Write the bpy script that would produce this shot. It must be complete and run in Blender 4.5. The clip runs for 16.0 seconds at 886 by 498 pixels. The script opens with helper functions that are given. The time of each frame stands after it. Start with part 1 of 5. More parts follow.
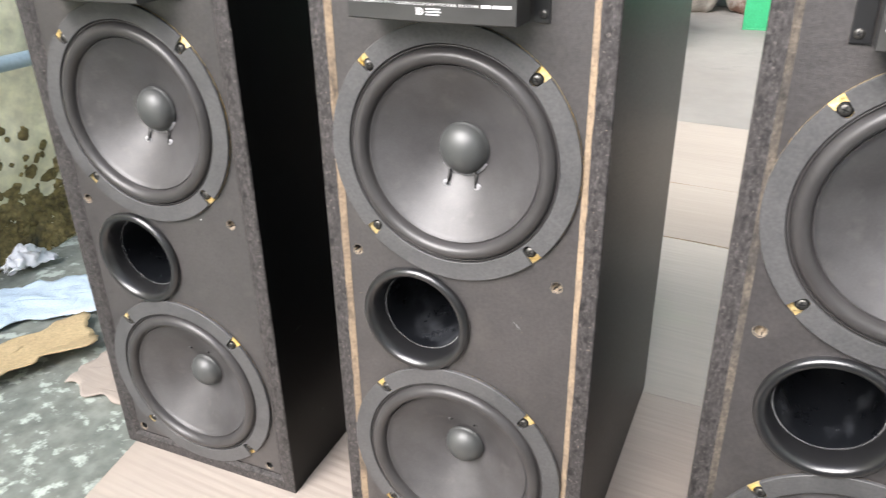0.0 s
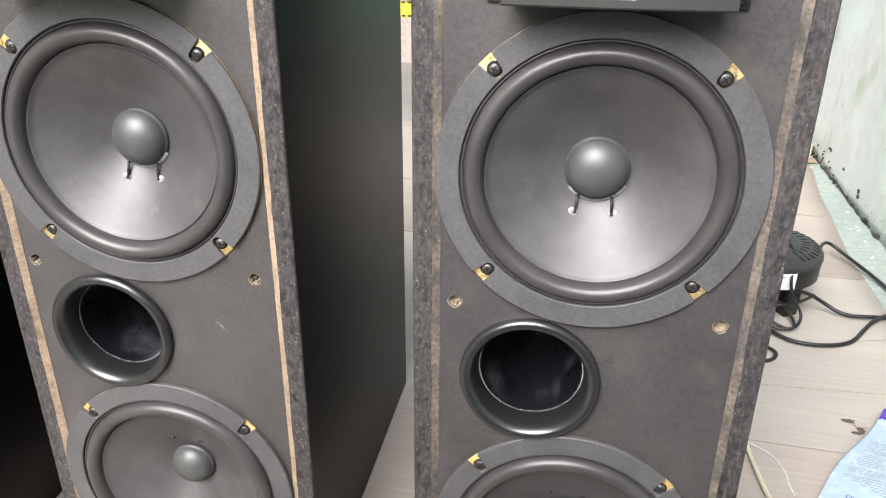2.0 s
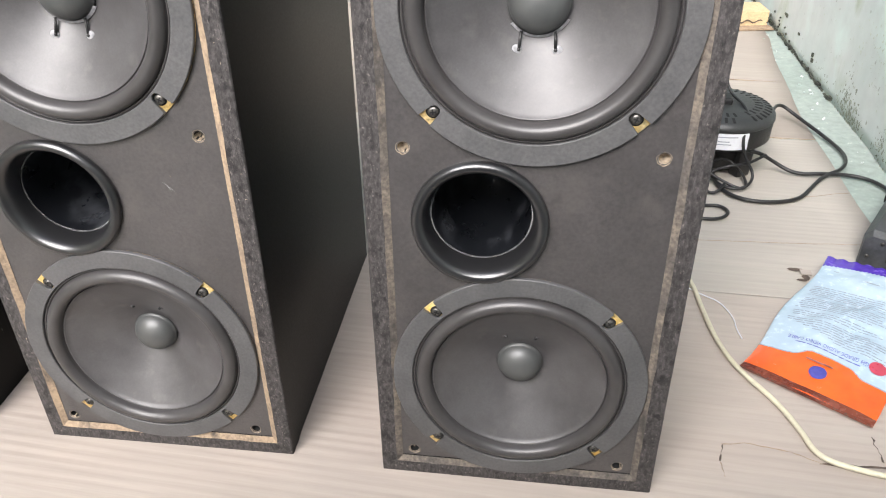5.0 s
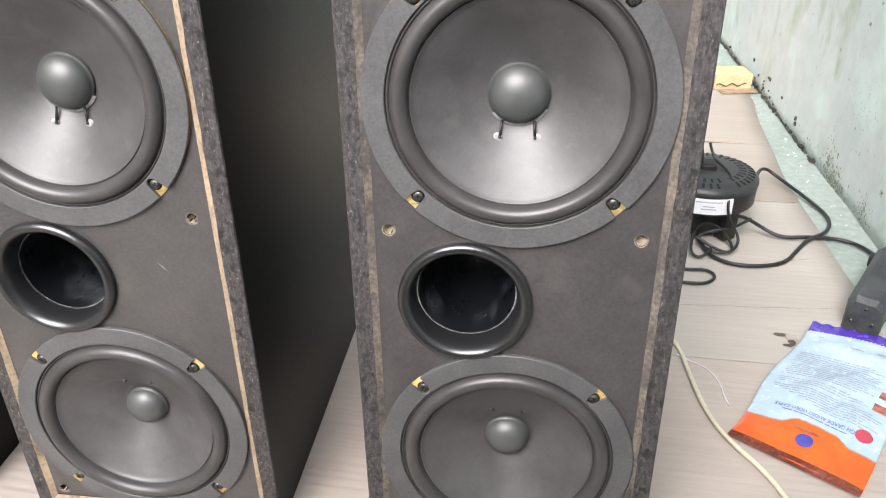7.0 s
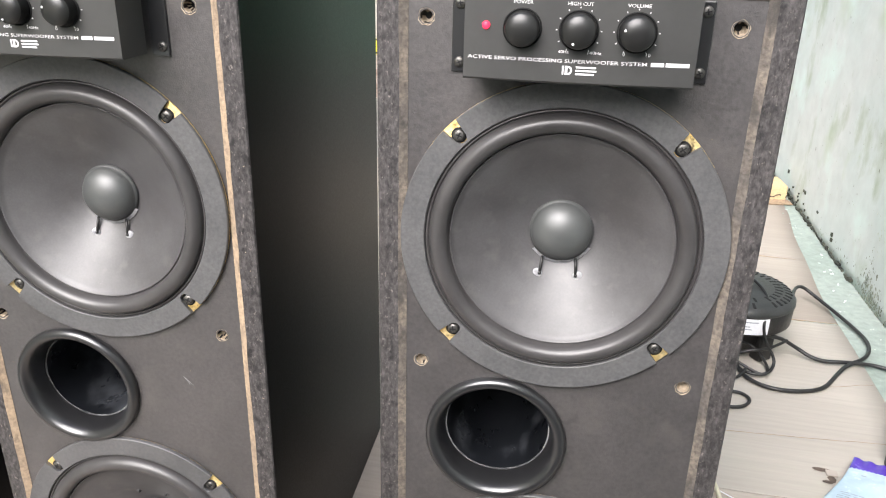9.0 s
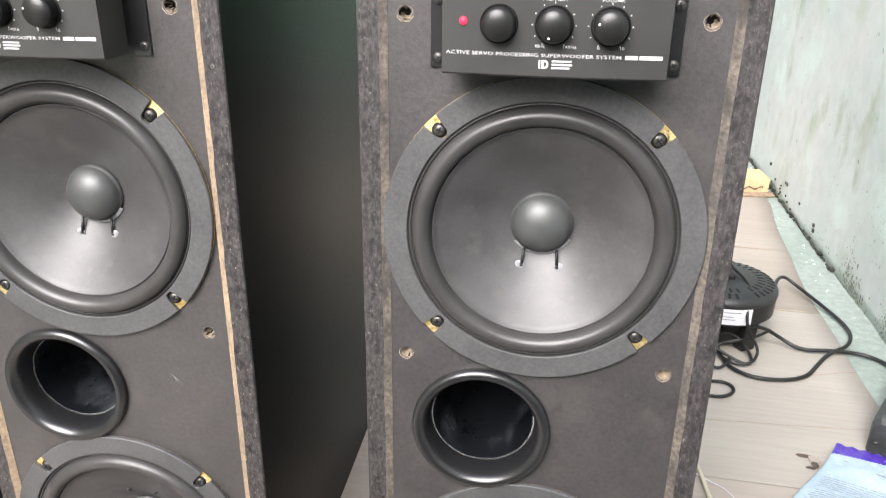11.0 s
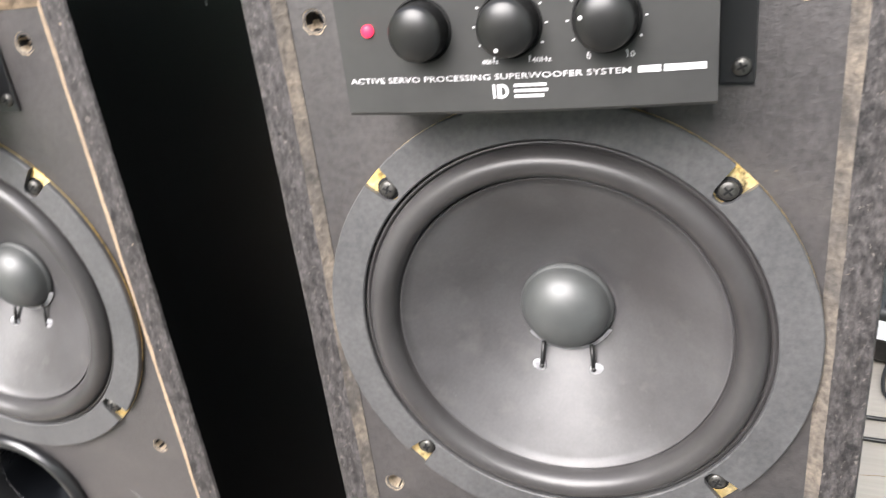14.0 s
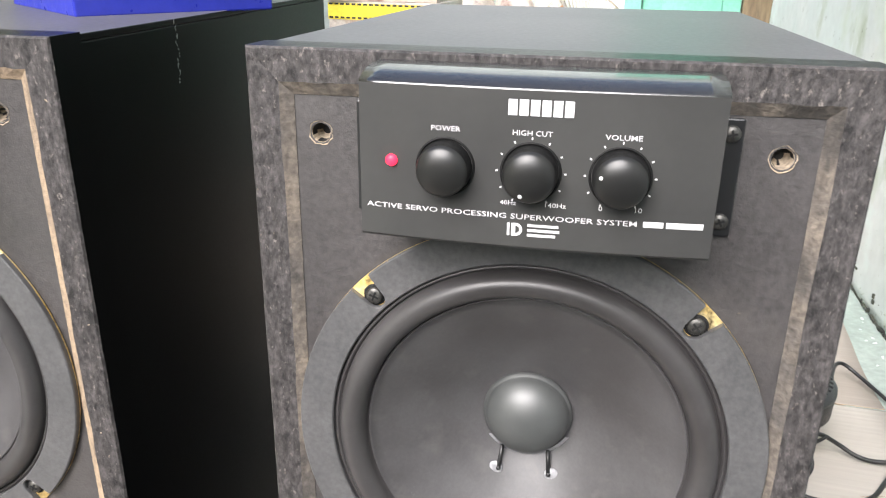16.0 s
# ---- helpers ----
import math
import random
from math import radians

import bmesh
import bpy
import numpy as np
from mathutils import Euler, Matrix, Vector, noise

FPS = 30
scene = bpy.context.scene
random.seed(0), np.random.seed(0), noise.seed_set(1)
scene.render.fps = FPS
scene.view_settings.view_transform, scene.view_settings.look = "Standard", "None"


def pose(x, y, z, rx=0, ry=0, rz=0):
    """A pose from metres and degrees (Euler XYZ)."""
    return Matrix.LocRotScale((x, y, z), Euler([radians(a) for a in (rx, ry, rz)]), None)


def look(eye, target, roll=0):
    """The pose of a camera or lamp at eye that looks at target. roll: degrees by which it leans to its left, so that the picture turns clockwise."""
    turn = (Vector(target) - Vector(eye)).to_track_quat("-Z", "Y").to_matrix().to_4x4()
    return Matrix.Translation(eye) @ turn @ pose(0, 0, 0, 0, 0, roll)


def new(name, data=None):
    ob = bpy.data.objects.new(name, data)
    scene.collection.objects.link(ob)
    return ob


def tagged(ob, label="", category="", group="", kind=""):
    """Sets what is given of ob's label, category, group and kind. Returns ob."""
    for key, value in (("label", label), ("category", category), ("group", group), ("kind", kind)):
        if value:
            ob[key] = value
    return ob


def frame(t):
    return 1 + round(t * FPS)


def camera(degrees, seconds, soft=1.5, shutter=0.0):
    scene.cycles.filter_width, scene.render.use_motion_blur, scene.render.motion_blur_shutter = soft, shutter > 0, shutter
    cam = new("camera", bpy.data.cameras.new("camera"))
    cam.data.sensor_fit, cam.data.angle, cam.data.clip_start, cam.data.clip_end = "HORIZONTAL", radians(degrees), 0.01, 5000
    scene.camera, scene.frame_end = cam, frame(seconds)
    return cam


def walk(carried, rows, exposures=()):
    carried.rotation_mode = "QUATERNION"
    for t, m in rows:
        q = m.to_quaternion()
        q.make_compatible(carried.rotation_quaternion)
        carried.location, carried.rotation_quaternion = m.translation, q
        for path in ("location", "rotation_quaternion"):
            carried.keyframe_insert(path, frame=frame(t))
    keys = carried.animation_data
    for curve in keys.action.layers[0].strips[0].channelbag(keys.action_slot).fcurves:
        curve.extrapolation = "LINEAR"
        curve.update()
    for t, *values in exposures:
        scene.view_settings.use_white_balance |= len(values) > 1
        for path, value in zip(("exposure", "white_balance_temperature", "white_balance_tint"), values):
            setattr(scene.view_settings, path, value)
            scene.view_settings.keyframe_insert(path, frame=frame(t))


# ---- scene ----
cam = camera(60.04, 16.0, soft=1.1, shutter=0.4)
PATH = [
    (0, (-0.0698, -0.5723, 0.6877), (-0.8424, 0.8445, -0.1096), -0.89),
    (0.5, (-0.0408, -0.5475, 0.6887), (-0.6921, 0.9254, -0.1153), 0.22),
    (1, (0.0107, -0.5210, 0.6627), (-0.4543, 1.0322, -0.1193), 1.40),
    (1.5, (0.0296, -0.5158, 0.6496), (-0.3665, 1.0688, -0.1068), 0.90),
    (2, (0.0212, -0.5178, 0.6469), (-0.3702, 1.0680, -0.1095), 0.47),
    (2.5, (0.0281, -0.5058, 0.6298), (-0.3701, 1.0470, -0.1889), -0.67),
    (3, (0.0272, -0.5138, 0.6030), (-0.3697, 0.9926, -0.2989), -2.01),
    (3.2, (0.0215, -0.5157, 0.5976), (-0.3746, 0.9716, -0.3356), -2.36),
    (5.3, (0.0401, -0.5401, 0.6159), (-0.2417, 0.9532, -0.3487), -0.48),
    (5.5, (0.0389, -0.5426, 0.6191), (-0.2426, 0.9597, -0.3316), -0.36),
    (6, (0.0362, -0.5409, 0.6220), (-0.2489, 0.9810, -0.2959), -0.55),
    (6.5, (0.0351, -0.5369, 0.6359), (-0.2568, 0.9988, -0.2566), -0.85),
    (7, (0.0492, -0.5367, 0.6395), (-0.2446, 1.0165, -0.2215), -0.81),
    (7.5, (0.0430, -0.5389, 0.6422), (-0.2542, 1.0387, -0.1718), -0.41),
    (8, (0.0280, -0.5357, 0.6524), (-0.2948, 1.0790, -0.0745), 1.02),
    (8.5, (0.0295, -0.5130, 0.6697), (-0.3236, 1.1083, -0.0281), 1.17),
    (8.7, (0.0323, -0.5106, 0.6702), (-0.3320, 1.1095, -0.0245), 1.37),
    (10.8, (0.0386, -0.5143, 0.6727), (-0.3138, 1.1132, -0.0107), 0.66),
    (11, (0.0403, -0.5184, 0.6702), (-0.2987, 1.1073, -0.0244), 0.74),
    (11.5, (0.0074, -0.5444, 0.6644), (-0.2825, 1.0467, -0.1259), 0.98),
    (12, (-0.0646, -0.5637, 0.6381), (-0.1399, 0.9598, -0.3176), 5.26),
    (12.3, (-0.0478, -0.5578, 0.6233), (-0.1018, 0.9789, -0.3123), 6.82),
    (12.5, (-0.0432, -0.5539, 0.6228), (-0.0748, 0.9835, -0.3127), 7.42),
    (12.8, (0.0043, -0.5178, 0.6228), (-0.2752, 0.9908, -0.3174), 2.81),
    (13, (0.0305, -0.4699, 0.6221), (-0.4412, 0.9903, -0.3187), 0.40),
    (13.2, (0.0531, -0.4183, 0.6212), (-0.5312, 1.0409, -0.2559), 0.39),
    (13.5, (0.0923, -0.3278, 0.6459), (-0.6278, 1.0936, -0.1915), -2.76),
    (14, (0.0921, -0.3020, 0.6602), (-0.5949, 1.1859, -0.0842), -7.43),
    (14.5, (0.0677, -0.3136, 0.6781), (-0.4234, 1.2663, -0.0308), -4.21),
    (15, (0.0678, -0.3061, 0.7042), (-0.4466, 1.2688, 0.0005), -0.73),
    (15.5, (0.0541, -0.2933, 0.6941), (-0.4217, 1.3074, 0.0222), 0.76),
    (16, (0.0458, -0.3201, 0.6960), (-0.3757, 1.3029, 0.0416), 0.70),
]
walk(cam, [(t, look(eye, target, roll)) for t, eye, target, roll in PATH], exposures=[(0, 0.82), (1, 0.82), (3, 0.80), (5.3, 0.66), (6.5, 0.72), (8.5, 0.80), (11, 0.80), (11.5, 0.76), (12, 0.48), (12.7, 0.52), (13.3, 1.0), (14.2, 1.08), (14.6, 0.9), (15, 0.82), (16, 0.80)])

# ---- world and light ----
world = bpy.data.worlds.new("sky")
scene.world = world
world.use_nodes = True
wn = world.node_tree
sky = wn.nodes.new("ShaderNodeTexSky")
sky.sky_type, sky.sun_disc = "NISHITA", False
sky.sun_elevation, sky.sun_rotation = radians(43), radians(193)
sky.dust_density, sky.air_density = 3.0, 1.0
wn.nodes["Background"].inputs["Strength"].default_value = 0.14
wn.links.new(sky.outputs["Color"], wn.nodes["Background"].inputs["Color"])
sun_data = bpy.data.lights.new("sun", "SUN")
sun_data.energy, sun_data.angle, sun_data.color = 4.6, radians(44), (1.0, 0.975, 0.995)
sun = new("sun", sun_data)
sun.matrix_world = look((-0.5, -2.2, 2.1), (0, 0, 0))
scene.view_settings.exposure = 0.9


# ---- materials ----
def material(name, a, b, scale=8.0, rough=0.5, fine=60.0, fine_mix=0.25, bump=0.1, bump_scale=200.0, metallic=0.0,
             specks=(), stretch=(1, 1, 1), spec=0.5, detail=4.0, rough_var=0.1, alpha=1.0, coat=0.0, low=0.35, high=0.65):
    """Two colours mixed by broad noise, broken by fine noise; specks: (colour, scale, from, to, stretch)."""
    m = bpy.data.materials.new(name)
    m.use_nodes = True
    nt = m.node_tree
    n, link = nt.nodes, nt.links.new
    bsdf = n["Principled BSDF"]
    tc, oi = n.new("ShaderNodeTexCoord"), n.new("ShaderNodeObjectInfo")
    shift = n.new("ShaderNodeVectorMath")
    shift.operation = "MULTIPLY_ADD"
    link(oi.outputs["Random"], shift.inputs[0])
    shift.inputs[1].default_value = (7.0, 5.0, 3.0)
    link(tc.outputs["Object"], shift.inputs[2])

    def noise_at(s, st=(1, 1, 1), d=detail, rgh=0.6):
        mp, nz = n.new("ShaderNodeMapping"), n.new("ShaderNodeTexNoise")
        mp.inputs["Scale"].default_value = st
        link(shift.outputs[0], mp.inputs["Vector"])
        link(mp.outputs[0], nz.inputs["Vector"])
        nz.inputs["Scale"].default_value, nz.inputs["Detail"].default_value, nz.inputs["Roughness"].default_value = s, d, rgh
        return nz.outputs["Fac"]

    def ramp(fac, lo, hi):
        r = n.new("ShaderNodeMapRange")
        r.inputs["From Min"].default_value, r.inputs["From Max"].default_value = lo, hi
        link(fac, r.inputs["Value"])
        return r.outputs["Result"]

    def mix(fac, x, y, how="MIX"):
        k = n.new("ShaderNodeMix")
        k.data_type, k.blend_type = "RGBA", how
        if fac is not None:
            if isinstance(fac, float):
                k.inputs[0].default_value = fac
            else:
                link(fac, k.inputs[0])
        for sock, v in ((k.inputs[6], x), (k.inputs[7], y)):
            if isinstance(v, tuple):
                sock.default_value = (*v, 1)
            else:
                link(v, sock)
        return k.outputs[2]

    broad = ramp(noise_at(scale, stretch), low, high)
    col = mix(broad, a, b)
    g = noise_at(fine, stretch, 3.0)
    grey = n.new("ShaderNodeCombineColor")
    v = ramp(g, 0.3, 0.7)
    scale_v = n.new("ShaderNodeMapRange")
    scale_v.inputs["To Min"].default_value, scale_v.inputs["To Max"].default_value = 1 - fine_mix, 1 + fine_mix
    link(v, scale_v.inputs["Value"])
    for i in range(3):
        link(scale_v.outputs[0], grey.inputs[i])
    col = mix(1.0, col, grey.outputs[0], "MULTIPLY")
    for c, s, lo, hi, st in specks:
        col = mix(ramp(noise_at(s, st, 5.0), lo, hi), col, c)
    link(col, bsdf.inputs["Base Color"])
    rv = n.new("ShaderNodeMapRange")
    rv.inputs["To Min"].default_value, rv.inputs["To Max"].default_value = max(rough - rough_var, 0.02), min(rough + rough_var, 1)
    link(v, rv.inputs["Value"])
    link(rv.outputs[0], bsdf.inputs["Roughness"])
    bsdf.inputs["Metallic"].default_value = metallic
    bsdf.inputs["Specular IOR Level"].default_value = spec
    bsdf.inputs["Coat Weight"].default_value = coat
    bsdf.inputs["Alpha"].default_value = alpha
    if bump:
        bp = n.new("ShaderNodeBump")
        bp.inputs["Strength"].default_value, bp.inputs["Distance"].default_value = bump, 0.002
        link(noise_at(bump_scale, stretch, 4.0), bp.inputs["Height"])
        link(bp.outputs[0], bsdf.inputs["Normal"])
    return m


ONE = (1, 1, 1)
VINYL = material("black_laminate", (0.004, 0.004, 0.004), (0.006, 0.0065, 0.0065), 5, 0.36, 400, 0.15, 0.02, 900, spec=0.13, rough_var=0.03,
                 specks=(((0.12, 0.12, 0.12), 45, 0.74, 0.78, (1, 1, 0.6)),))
# Lighter copy of the laminate: grazing sky sheen, with some dust, put into colour.
TOP_DUST_SHEEN = material("sheen_and_dust_laminate", (0.075, 0.074, 0.078), (0.100, 0.096, 0.100), 6, 0.45, 300, 0.06, 0.0, 900, rough_var=0.03, spec=0.5,
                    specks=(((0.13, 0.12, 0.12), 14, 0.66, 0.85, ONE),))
BAFFLE = material("black_painted_board", (0.0480, 0.0444, 0.0444), (0.0648, 0.0594, 0.0588), 14, 0.42, 320, 0.22, 0.2, 700, rough_var=0.07, spec=0.8,
                  specks=(((0.088, 0.080, 0.075), 22, 0.56, 0.80, ONE), ((0.034, 0.031, 0.031), 38, 0.60, 0.78, ONE), ((0.18, 0.16, 0.15), 90, 0.76, 0.8, (1, 1, 0.3))))
EDGE = material("worn_chipboard_edge", (0.0270, 0.0245, 0.0242), (0.0700, 0.0635, 0.0625), 330, 0.66, 520, 0.45, 0.6, 480, stretch=(1, 1, 0.5),
                specks=(((0.20, 0.178, 0.160), 420, 0.60, 0.72, (1, 1, 0.6)), ((0.013, 0.012, 0.012), 130, 0.55, 0.66, (1, 1, 0.7))))
RAW = material("raw_chipboard", (0.36, 0.27, 0.18), (0.25, 0.19, 0.135), 40, 0.85, 300, 0.25, 0.5, 300,
               specks=(((0.05, 0.045, 0.04), 50, 0.56, 0.7, (1, 1, 0.4)),))
RAW_DULL = material("dusty_chipboard", (0.17, 0.143, 0.115), (0.085, 0.076, 0.068), 40, 0.85, 300, 0.4, 0.5, 300,
                    specks=(((0.05, 0.045, 0.04), 50, 0.54, 0.68, (1, 1, 0.4)),))
CHIP = material("pale_wood_chips", (0.3888, 0.3240, 0.2448), (0.2736, 0.2160, 0.1512), 180, 0.9, 500, 0.35, 0.6, 400)
GASKET = material("black_card_gasket", (0.0739, 0.0739, 0.0752), (0.0969, 0.0956, 0.0969), 25, 0.5, 400, 0.18, 0.12, 900,
                  specks=(((0.11, 0.11, 0.11), 60, 0.72, 0.9, ONE),))
FOAM = material("black_rubber_roll", (0.0420, 0.0392, 0.0392), (0.0588, 0.0560, 0.0560), 20, 0.38, 500, 0.05, 0.0, 1200, spec=0.6, rough_var=0.02)
CONE = material("black_paper_cone", (0.0480, 0.0450, 0.0462), (0.0740, 0.0715, 0.0735), 26, 0.46, 600, 0.10, 0.05, 1500, spec=0.8, rough_var=0.02,
                specks=(((0.092, 0.088, 0.086), 55, 0.58, 0.78, ONE), ((0.11, 0.11, 0.11), 150, 0.70, 0.80, ONE)))
CAP = material("black_dust_cap", (0.0538, 0.0573, 0.0562), (0.0679, 0.0714, 0.0702), 60, 0.47, 500, 0.04, 0.02, 1500, spec=1.0, rough_var=0.02)
PLATED = material("yellow_zinc_plate", (0.66, 0.42, 0.09), (0.68, 0.55, 0.29), 70, 0.36, 400, 0.3, 0.2, 500, metallic=0.4,
                  specks=(((0.10, 0.07, 0.03), 110, 0.54, 0.66, ONE),))
SCREW = material("dull_steel_screw", (0.07, 0.068, 0.064), (0.15, 0.145, 0.135), 300, 0.42, 900, 0.2, 0.05, 900, metallic=0.8)
SLOT = material("screw_recess", (0.006, 0.006, 0.006), (0.01, 0.01, 0.01), 300, 0.8)
GLOSS = material("moulded_black_plastic", (0.014, 0.014, 0.015), (0.019, 0.019, 0.020), 12, 0.28, 300, 0.02, 0.0, 700, rough_var=0.0, spec=0.9)
# The pale blue-grey patches are reflections inside the tube, mixed into its colour.
TUBE = material("port_tube_painted_glints", (0.008, 0.009, 0.011), (0.075, 0.08, 0.09), 22, 0.28, 60, 0.1, 0.0, 300, rough_var=0.01, stretch=(1, 0.6, 1), low=0.52, high=0.78)
GLUE = material("grey_glue_bead", (0.42, 0.42, 0.43), (0.20, 0.20, 0.21), 300, 0.4, 600, 0.3, 0.1, 600)
PANEL = material("satin_black_metal", (0.040, 0.040, 0.039), (0.050, 0.050, 0.048), 20, 0.40, 300, 0.03, 0.0, 1200, rough_var=0.02)
GLOSS_TOP = material("polished_black_plastic", (0.020, 0.019, 0.019), (0.026, 0.025, 0.025), 12, 0.24, 300, 0.05, 0.0, 700, rough_var=0.02, spec=1.0, coat=0.3)
KNOB_SIDE = material("matt_black_knob_skirt", (0.005, 0.005, 0.005), (0.007, 0.007, 0.007), 20, 0.6, 300, 0.05, 0.0, 900, spec=0.25)
KNOB = material("black_plastic_knob", (0.013, 0.013, 0.013), (0.017, 0.017, 0.016), 20, 0.33, 600, 0.03, 0.0, 900, rough_var=0.02)
PRINT = material("white_print", (0.74, 0.74, 0.74), (0.66, 0.66, 0.66), 300, 0.5, 900, 0.1, 0.0)
CARD = material("beige_corrugated_card", (0.378, 0.322, 0.280), (0.436, 0.384, 0.335), 3.0, 0.85, 160, 0.07, 0.22, 90, stretch=(0.05, 1, 1),
                specks=(((0.28, 0.225, 0.17), 5, 0.62, 0.8, (0.4, 1, 1)), ((0.45, 0.41, 0.355), 7, 0.6, 0.8, (0.3, 1.5, 1))))
CARD_PALE = material("pale_cream_card", (0.390, 0.356, 0.312), (0.450, 0.416, 0.366), 3.0, 0.85, 160, 0.06, 0.2, 90, stretch=(0.05, 1, 1),
                     specks=(((0.44, 0.43, 0.35), 5, 0.6, 0.8, (0.4, 1, 1)),))
CARD_DULL = material("dull_beige_card", (0.335, 0.292, 0.250), (0.385, 0.342, 0.295), 3.0, 0.85, 160, 0.07, 0.2, 90, stretch=(0.05, 1, 1),
                     specks=(((0.30, 0.24, 0.20), 5, 0.62, 0.8, (0.4, 1, 1)),))
CARD_EDGE = material("torn_card_edge", (0.36, 0.27, 0.18), (0.24, 0.17, 0.11), 60, 0.9, 300, 0.3, 0.4, 300)
CARD_TAN = material("tan_card", (0.58, 0.45, 0.26), (0.50, 0.38, 0.22), 12, 0.85, 200, 0.15, 0.2, 200)
TEAR = material("dark_tear", (0.05, 0.04, 0.035), (0.12, 0.09, 0.07), 60, 0.9)
CONCRETE = material("stained_concrete", (0.153, 0.174, 0.157), (0.246, 0.264, 0.234), 3.5, 0.8, 40, 0.25, 0.4, 60,
                    specks=(((0.50, 0.56, 0.51), 34, 0.55, 0.64, ONE), ((0.10, 0.11, 0.10), 9, 0.60, 0.75, ONE)))
DUSTY = material("pale_screed", (0.315, 0.362, 0.325), (0.26, 0.312, 0.275), 7, 0.85, 60, 0.15, 0.3, 80,
                 specks=(((0.70, 0.70, 0.65), 60, 0.66, 0.72, ONE), ((0.2, 0.22, 0.19), 14, 0.66, 0.8, ONE)))
PLASTER = material("mouldy_pale_plaster", (0.515, 0.585, 0.565), (0.580, 0.607, 0.592), 3.0, 0.85, 25, 0.06, 0.25, 40,
                   specks=(((0.44, 0.52, 0.38), 3.3, 0.56, 0.76, ONE), ((0.33, 0.39, 0.28), 8, 0.57, 0.76, (1, 1, 0.6)), ((0.14, 0.16, 0.11), 42, 0.66, 0.75, ONE), ((0.62, 0.74, 0.70), 4.7, 0.55, 0.75, ONE),
                           ((0.42, 0.46, 0.38), 15, 0.68, 0.82, (1, 1, 0.6)), ((0.44, 0.48, 0.40), 46, 0.72, 0.82, ONE)))
PALE_MOULD = material("pale_grey_mould", (0.42, 0.47, 0.39), (0.55, 0.60, 0.53), 60, 0.95, 160, 0.2, 0.1, 120)
SOFT_MOULD = material("grey_mould", (0.17, 0.19, 0.15), (0.36, 0.39, 0.32), 60, 0.95, 160, 0.4, 0.2, 120)
TAUPE = material("smooth_taupe_slab", (0.22, 0.205, 0.19), (0.28, 0.265, 0.245), 3, 0.7, 50, 0.08, 0.15, 80,
                 specks=(((0.17, 0.16, 0.15), 6, 0.6, 0.8, ONE),))
MOULD = material("black_mould", (0.018, 0.019, 0.016), (0.07, 0.075, 0.055), 30, 0.95, 120, 0.4, 0.4, 120)
STONE = material("mossy_stone_wall", (0.82, 0.78, 0.58), (0.70, 0.67, 0.46), 4, 0.9, 30, 0.22, 0.6, 30,
                 specks=(((0.24, 0.21, 0.10), 5, 0.60, 0.74, ONE), ((0.72, 0.74, 0.68), 6, 0.58, 0.7, ONE), ((0.06, 0.06, 0.045), 14, 0.68, 0.78, ONE)))
MOSS = material("brown_moss", (0.13, 0.105, 0.04), (0.24, 0.19, 0.08), 14, 0.95, 90, 0.5, 0.8, 60,
                specks=(((0.03, 0.03, 0.02), 16, 0.55, 0.7, ONE),))
LID_PLASTIC = material("satin_dark_plastic", (0.026, 0.028, 0.028), (0.036, 0.038, 0.038), 30, 0.42, 300, 0.15, 0.05, 500)
BLACK_PLASTIC = material("matt_black_plastic", (0.010, 0.010, 0.010), (0.016, 0.016, 0.016), 30, 0.46, 300, 0.2, 0.08, 500)
GREY_PLASTIC = material("scuffed_dark_plastic", (0.030, 0.033, 0.035), (0.055, 0.058, 0.06), 20, 0.5, 200, 0.3, 0.1, 300,
                        specks=(((0.25, 0.25, 0.25), 80, 0.70, 0.78, ONE),))
CABLE = material("black_cable", (0.012, 0.012, 0.012), (0.02, 0.02, 0.02), 60, 0.4)
IVORY = material("ivory_cable", (0.66, 0.62, 0.46), (0.60, 0.56, 0.42), 20, 0.45, 200, 0.08)
WHITE_PAPER = material("white_paper_label", (0.75, 0.77, 0.80), (0.70, 0.71, 0.74), 30, 0.5, 200, 0.04, 0.0)
GREY_INK = material("grey_ink", (0.27, 0.30, 0.34), (0.21, 0.23, 0.27), 50, 0.5, 200, 0.1, 0.0)
BLUE_INK = material("blue_ink", (0.06, 0.06, 0.30), (0.09, 0.09, 0.4), 50, 0.4, 200, 0.1, 0.0)
RED_INK = material("red_ink", (0.50, 0.06, 0.10), (0.42, 0.05, 0.08), 50, 0.35, 200, 0.1, 0.0)
BROWN_INK = material("brown_picture_print", (0.20, 0.06, 0.04), (0.45, 0.16, 0.12), 90, 0.35, 300, 0.2, 0.0)
BAG_BLUE = material("pale_blue_film", (0.40, 0.52, 0.62), (0.45, 0.56, 0.65), 14, 0.22, 90, 0.05, 0.15, 60, coat=0.4)
BAG_ORANGE = material("orange_film", (0.85, 0.13, 0.01), (0.78, 0.10, 0.01), 20, 0.18, 90, 0.08, 0.15, 60, coat=0.5)
BAG_PURPLE = material("purple_film", (0.06, 0.025, 0.34), (0.09, 0.04, 0.42), 30, 0.22, 90, 0.15, 0.2, 120, coat=0.4)
CLEAR_EDGE = material("cloudy_film_edge", (0.10, 0.022, 0.012), (0.24, 0.07, 0.04), 30, 0.25, 90, 0.1, 0.2, 90, alpha=0.85)
BLUE_BOX = material("deep_blue_card", (0.02, 0.03, 0.32), (0.03, 0.04, 0.38), 12, 0.35, 120, 0.1, 0.1, 200)
CLOTH_BLUE = material("pale_blue_cloth", (0.56, 0.70, 0.84), (0.64, 0.76, 0.86), 12, 0.9, 400, 0.12, 0.4, 400)
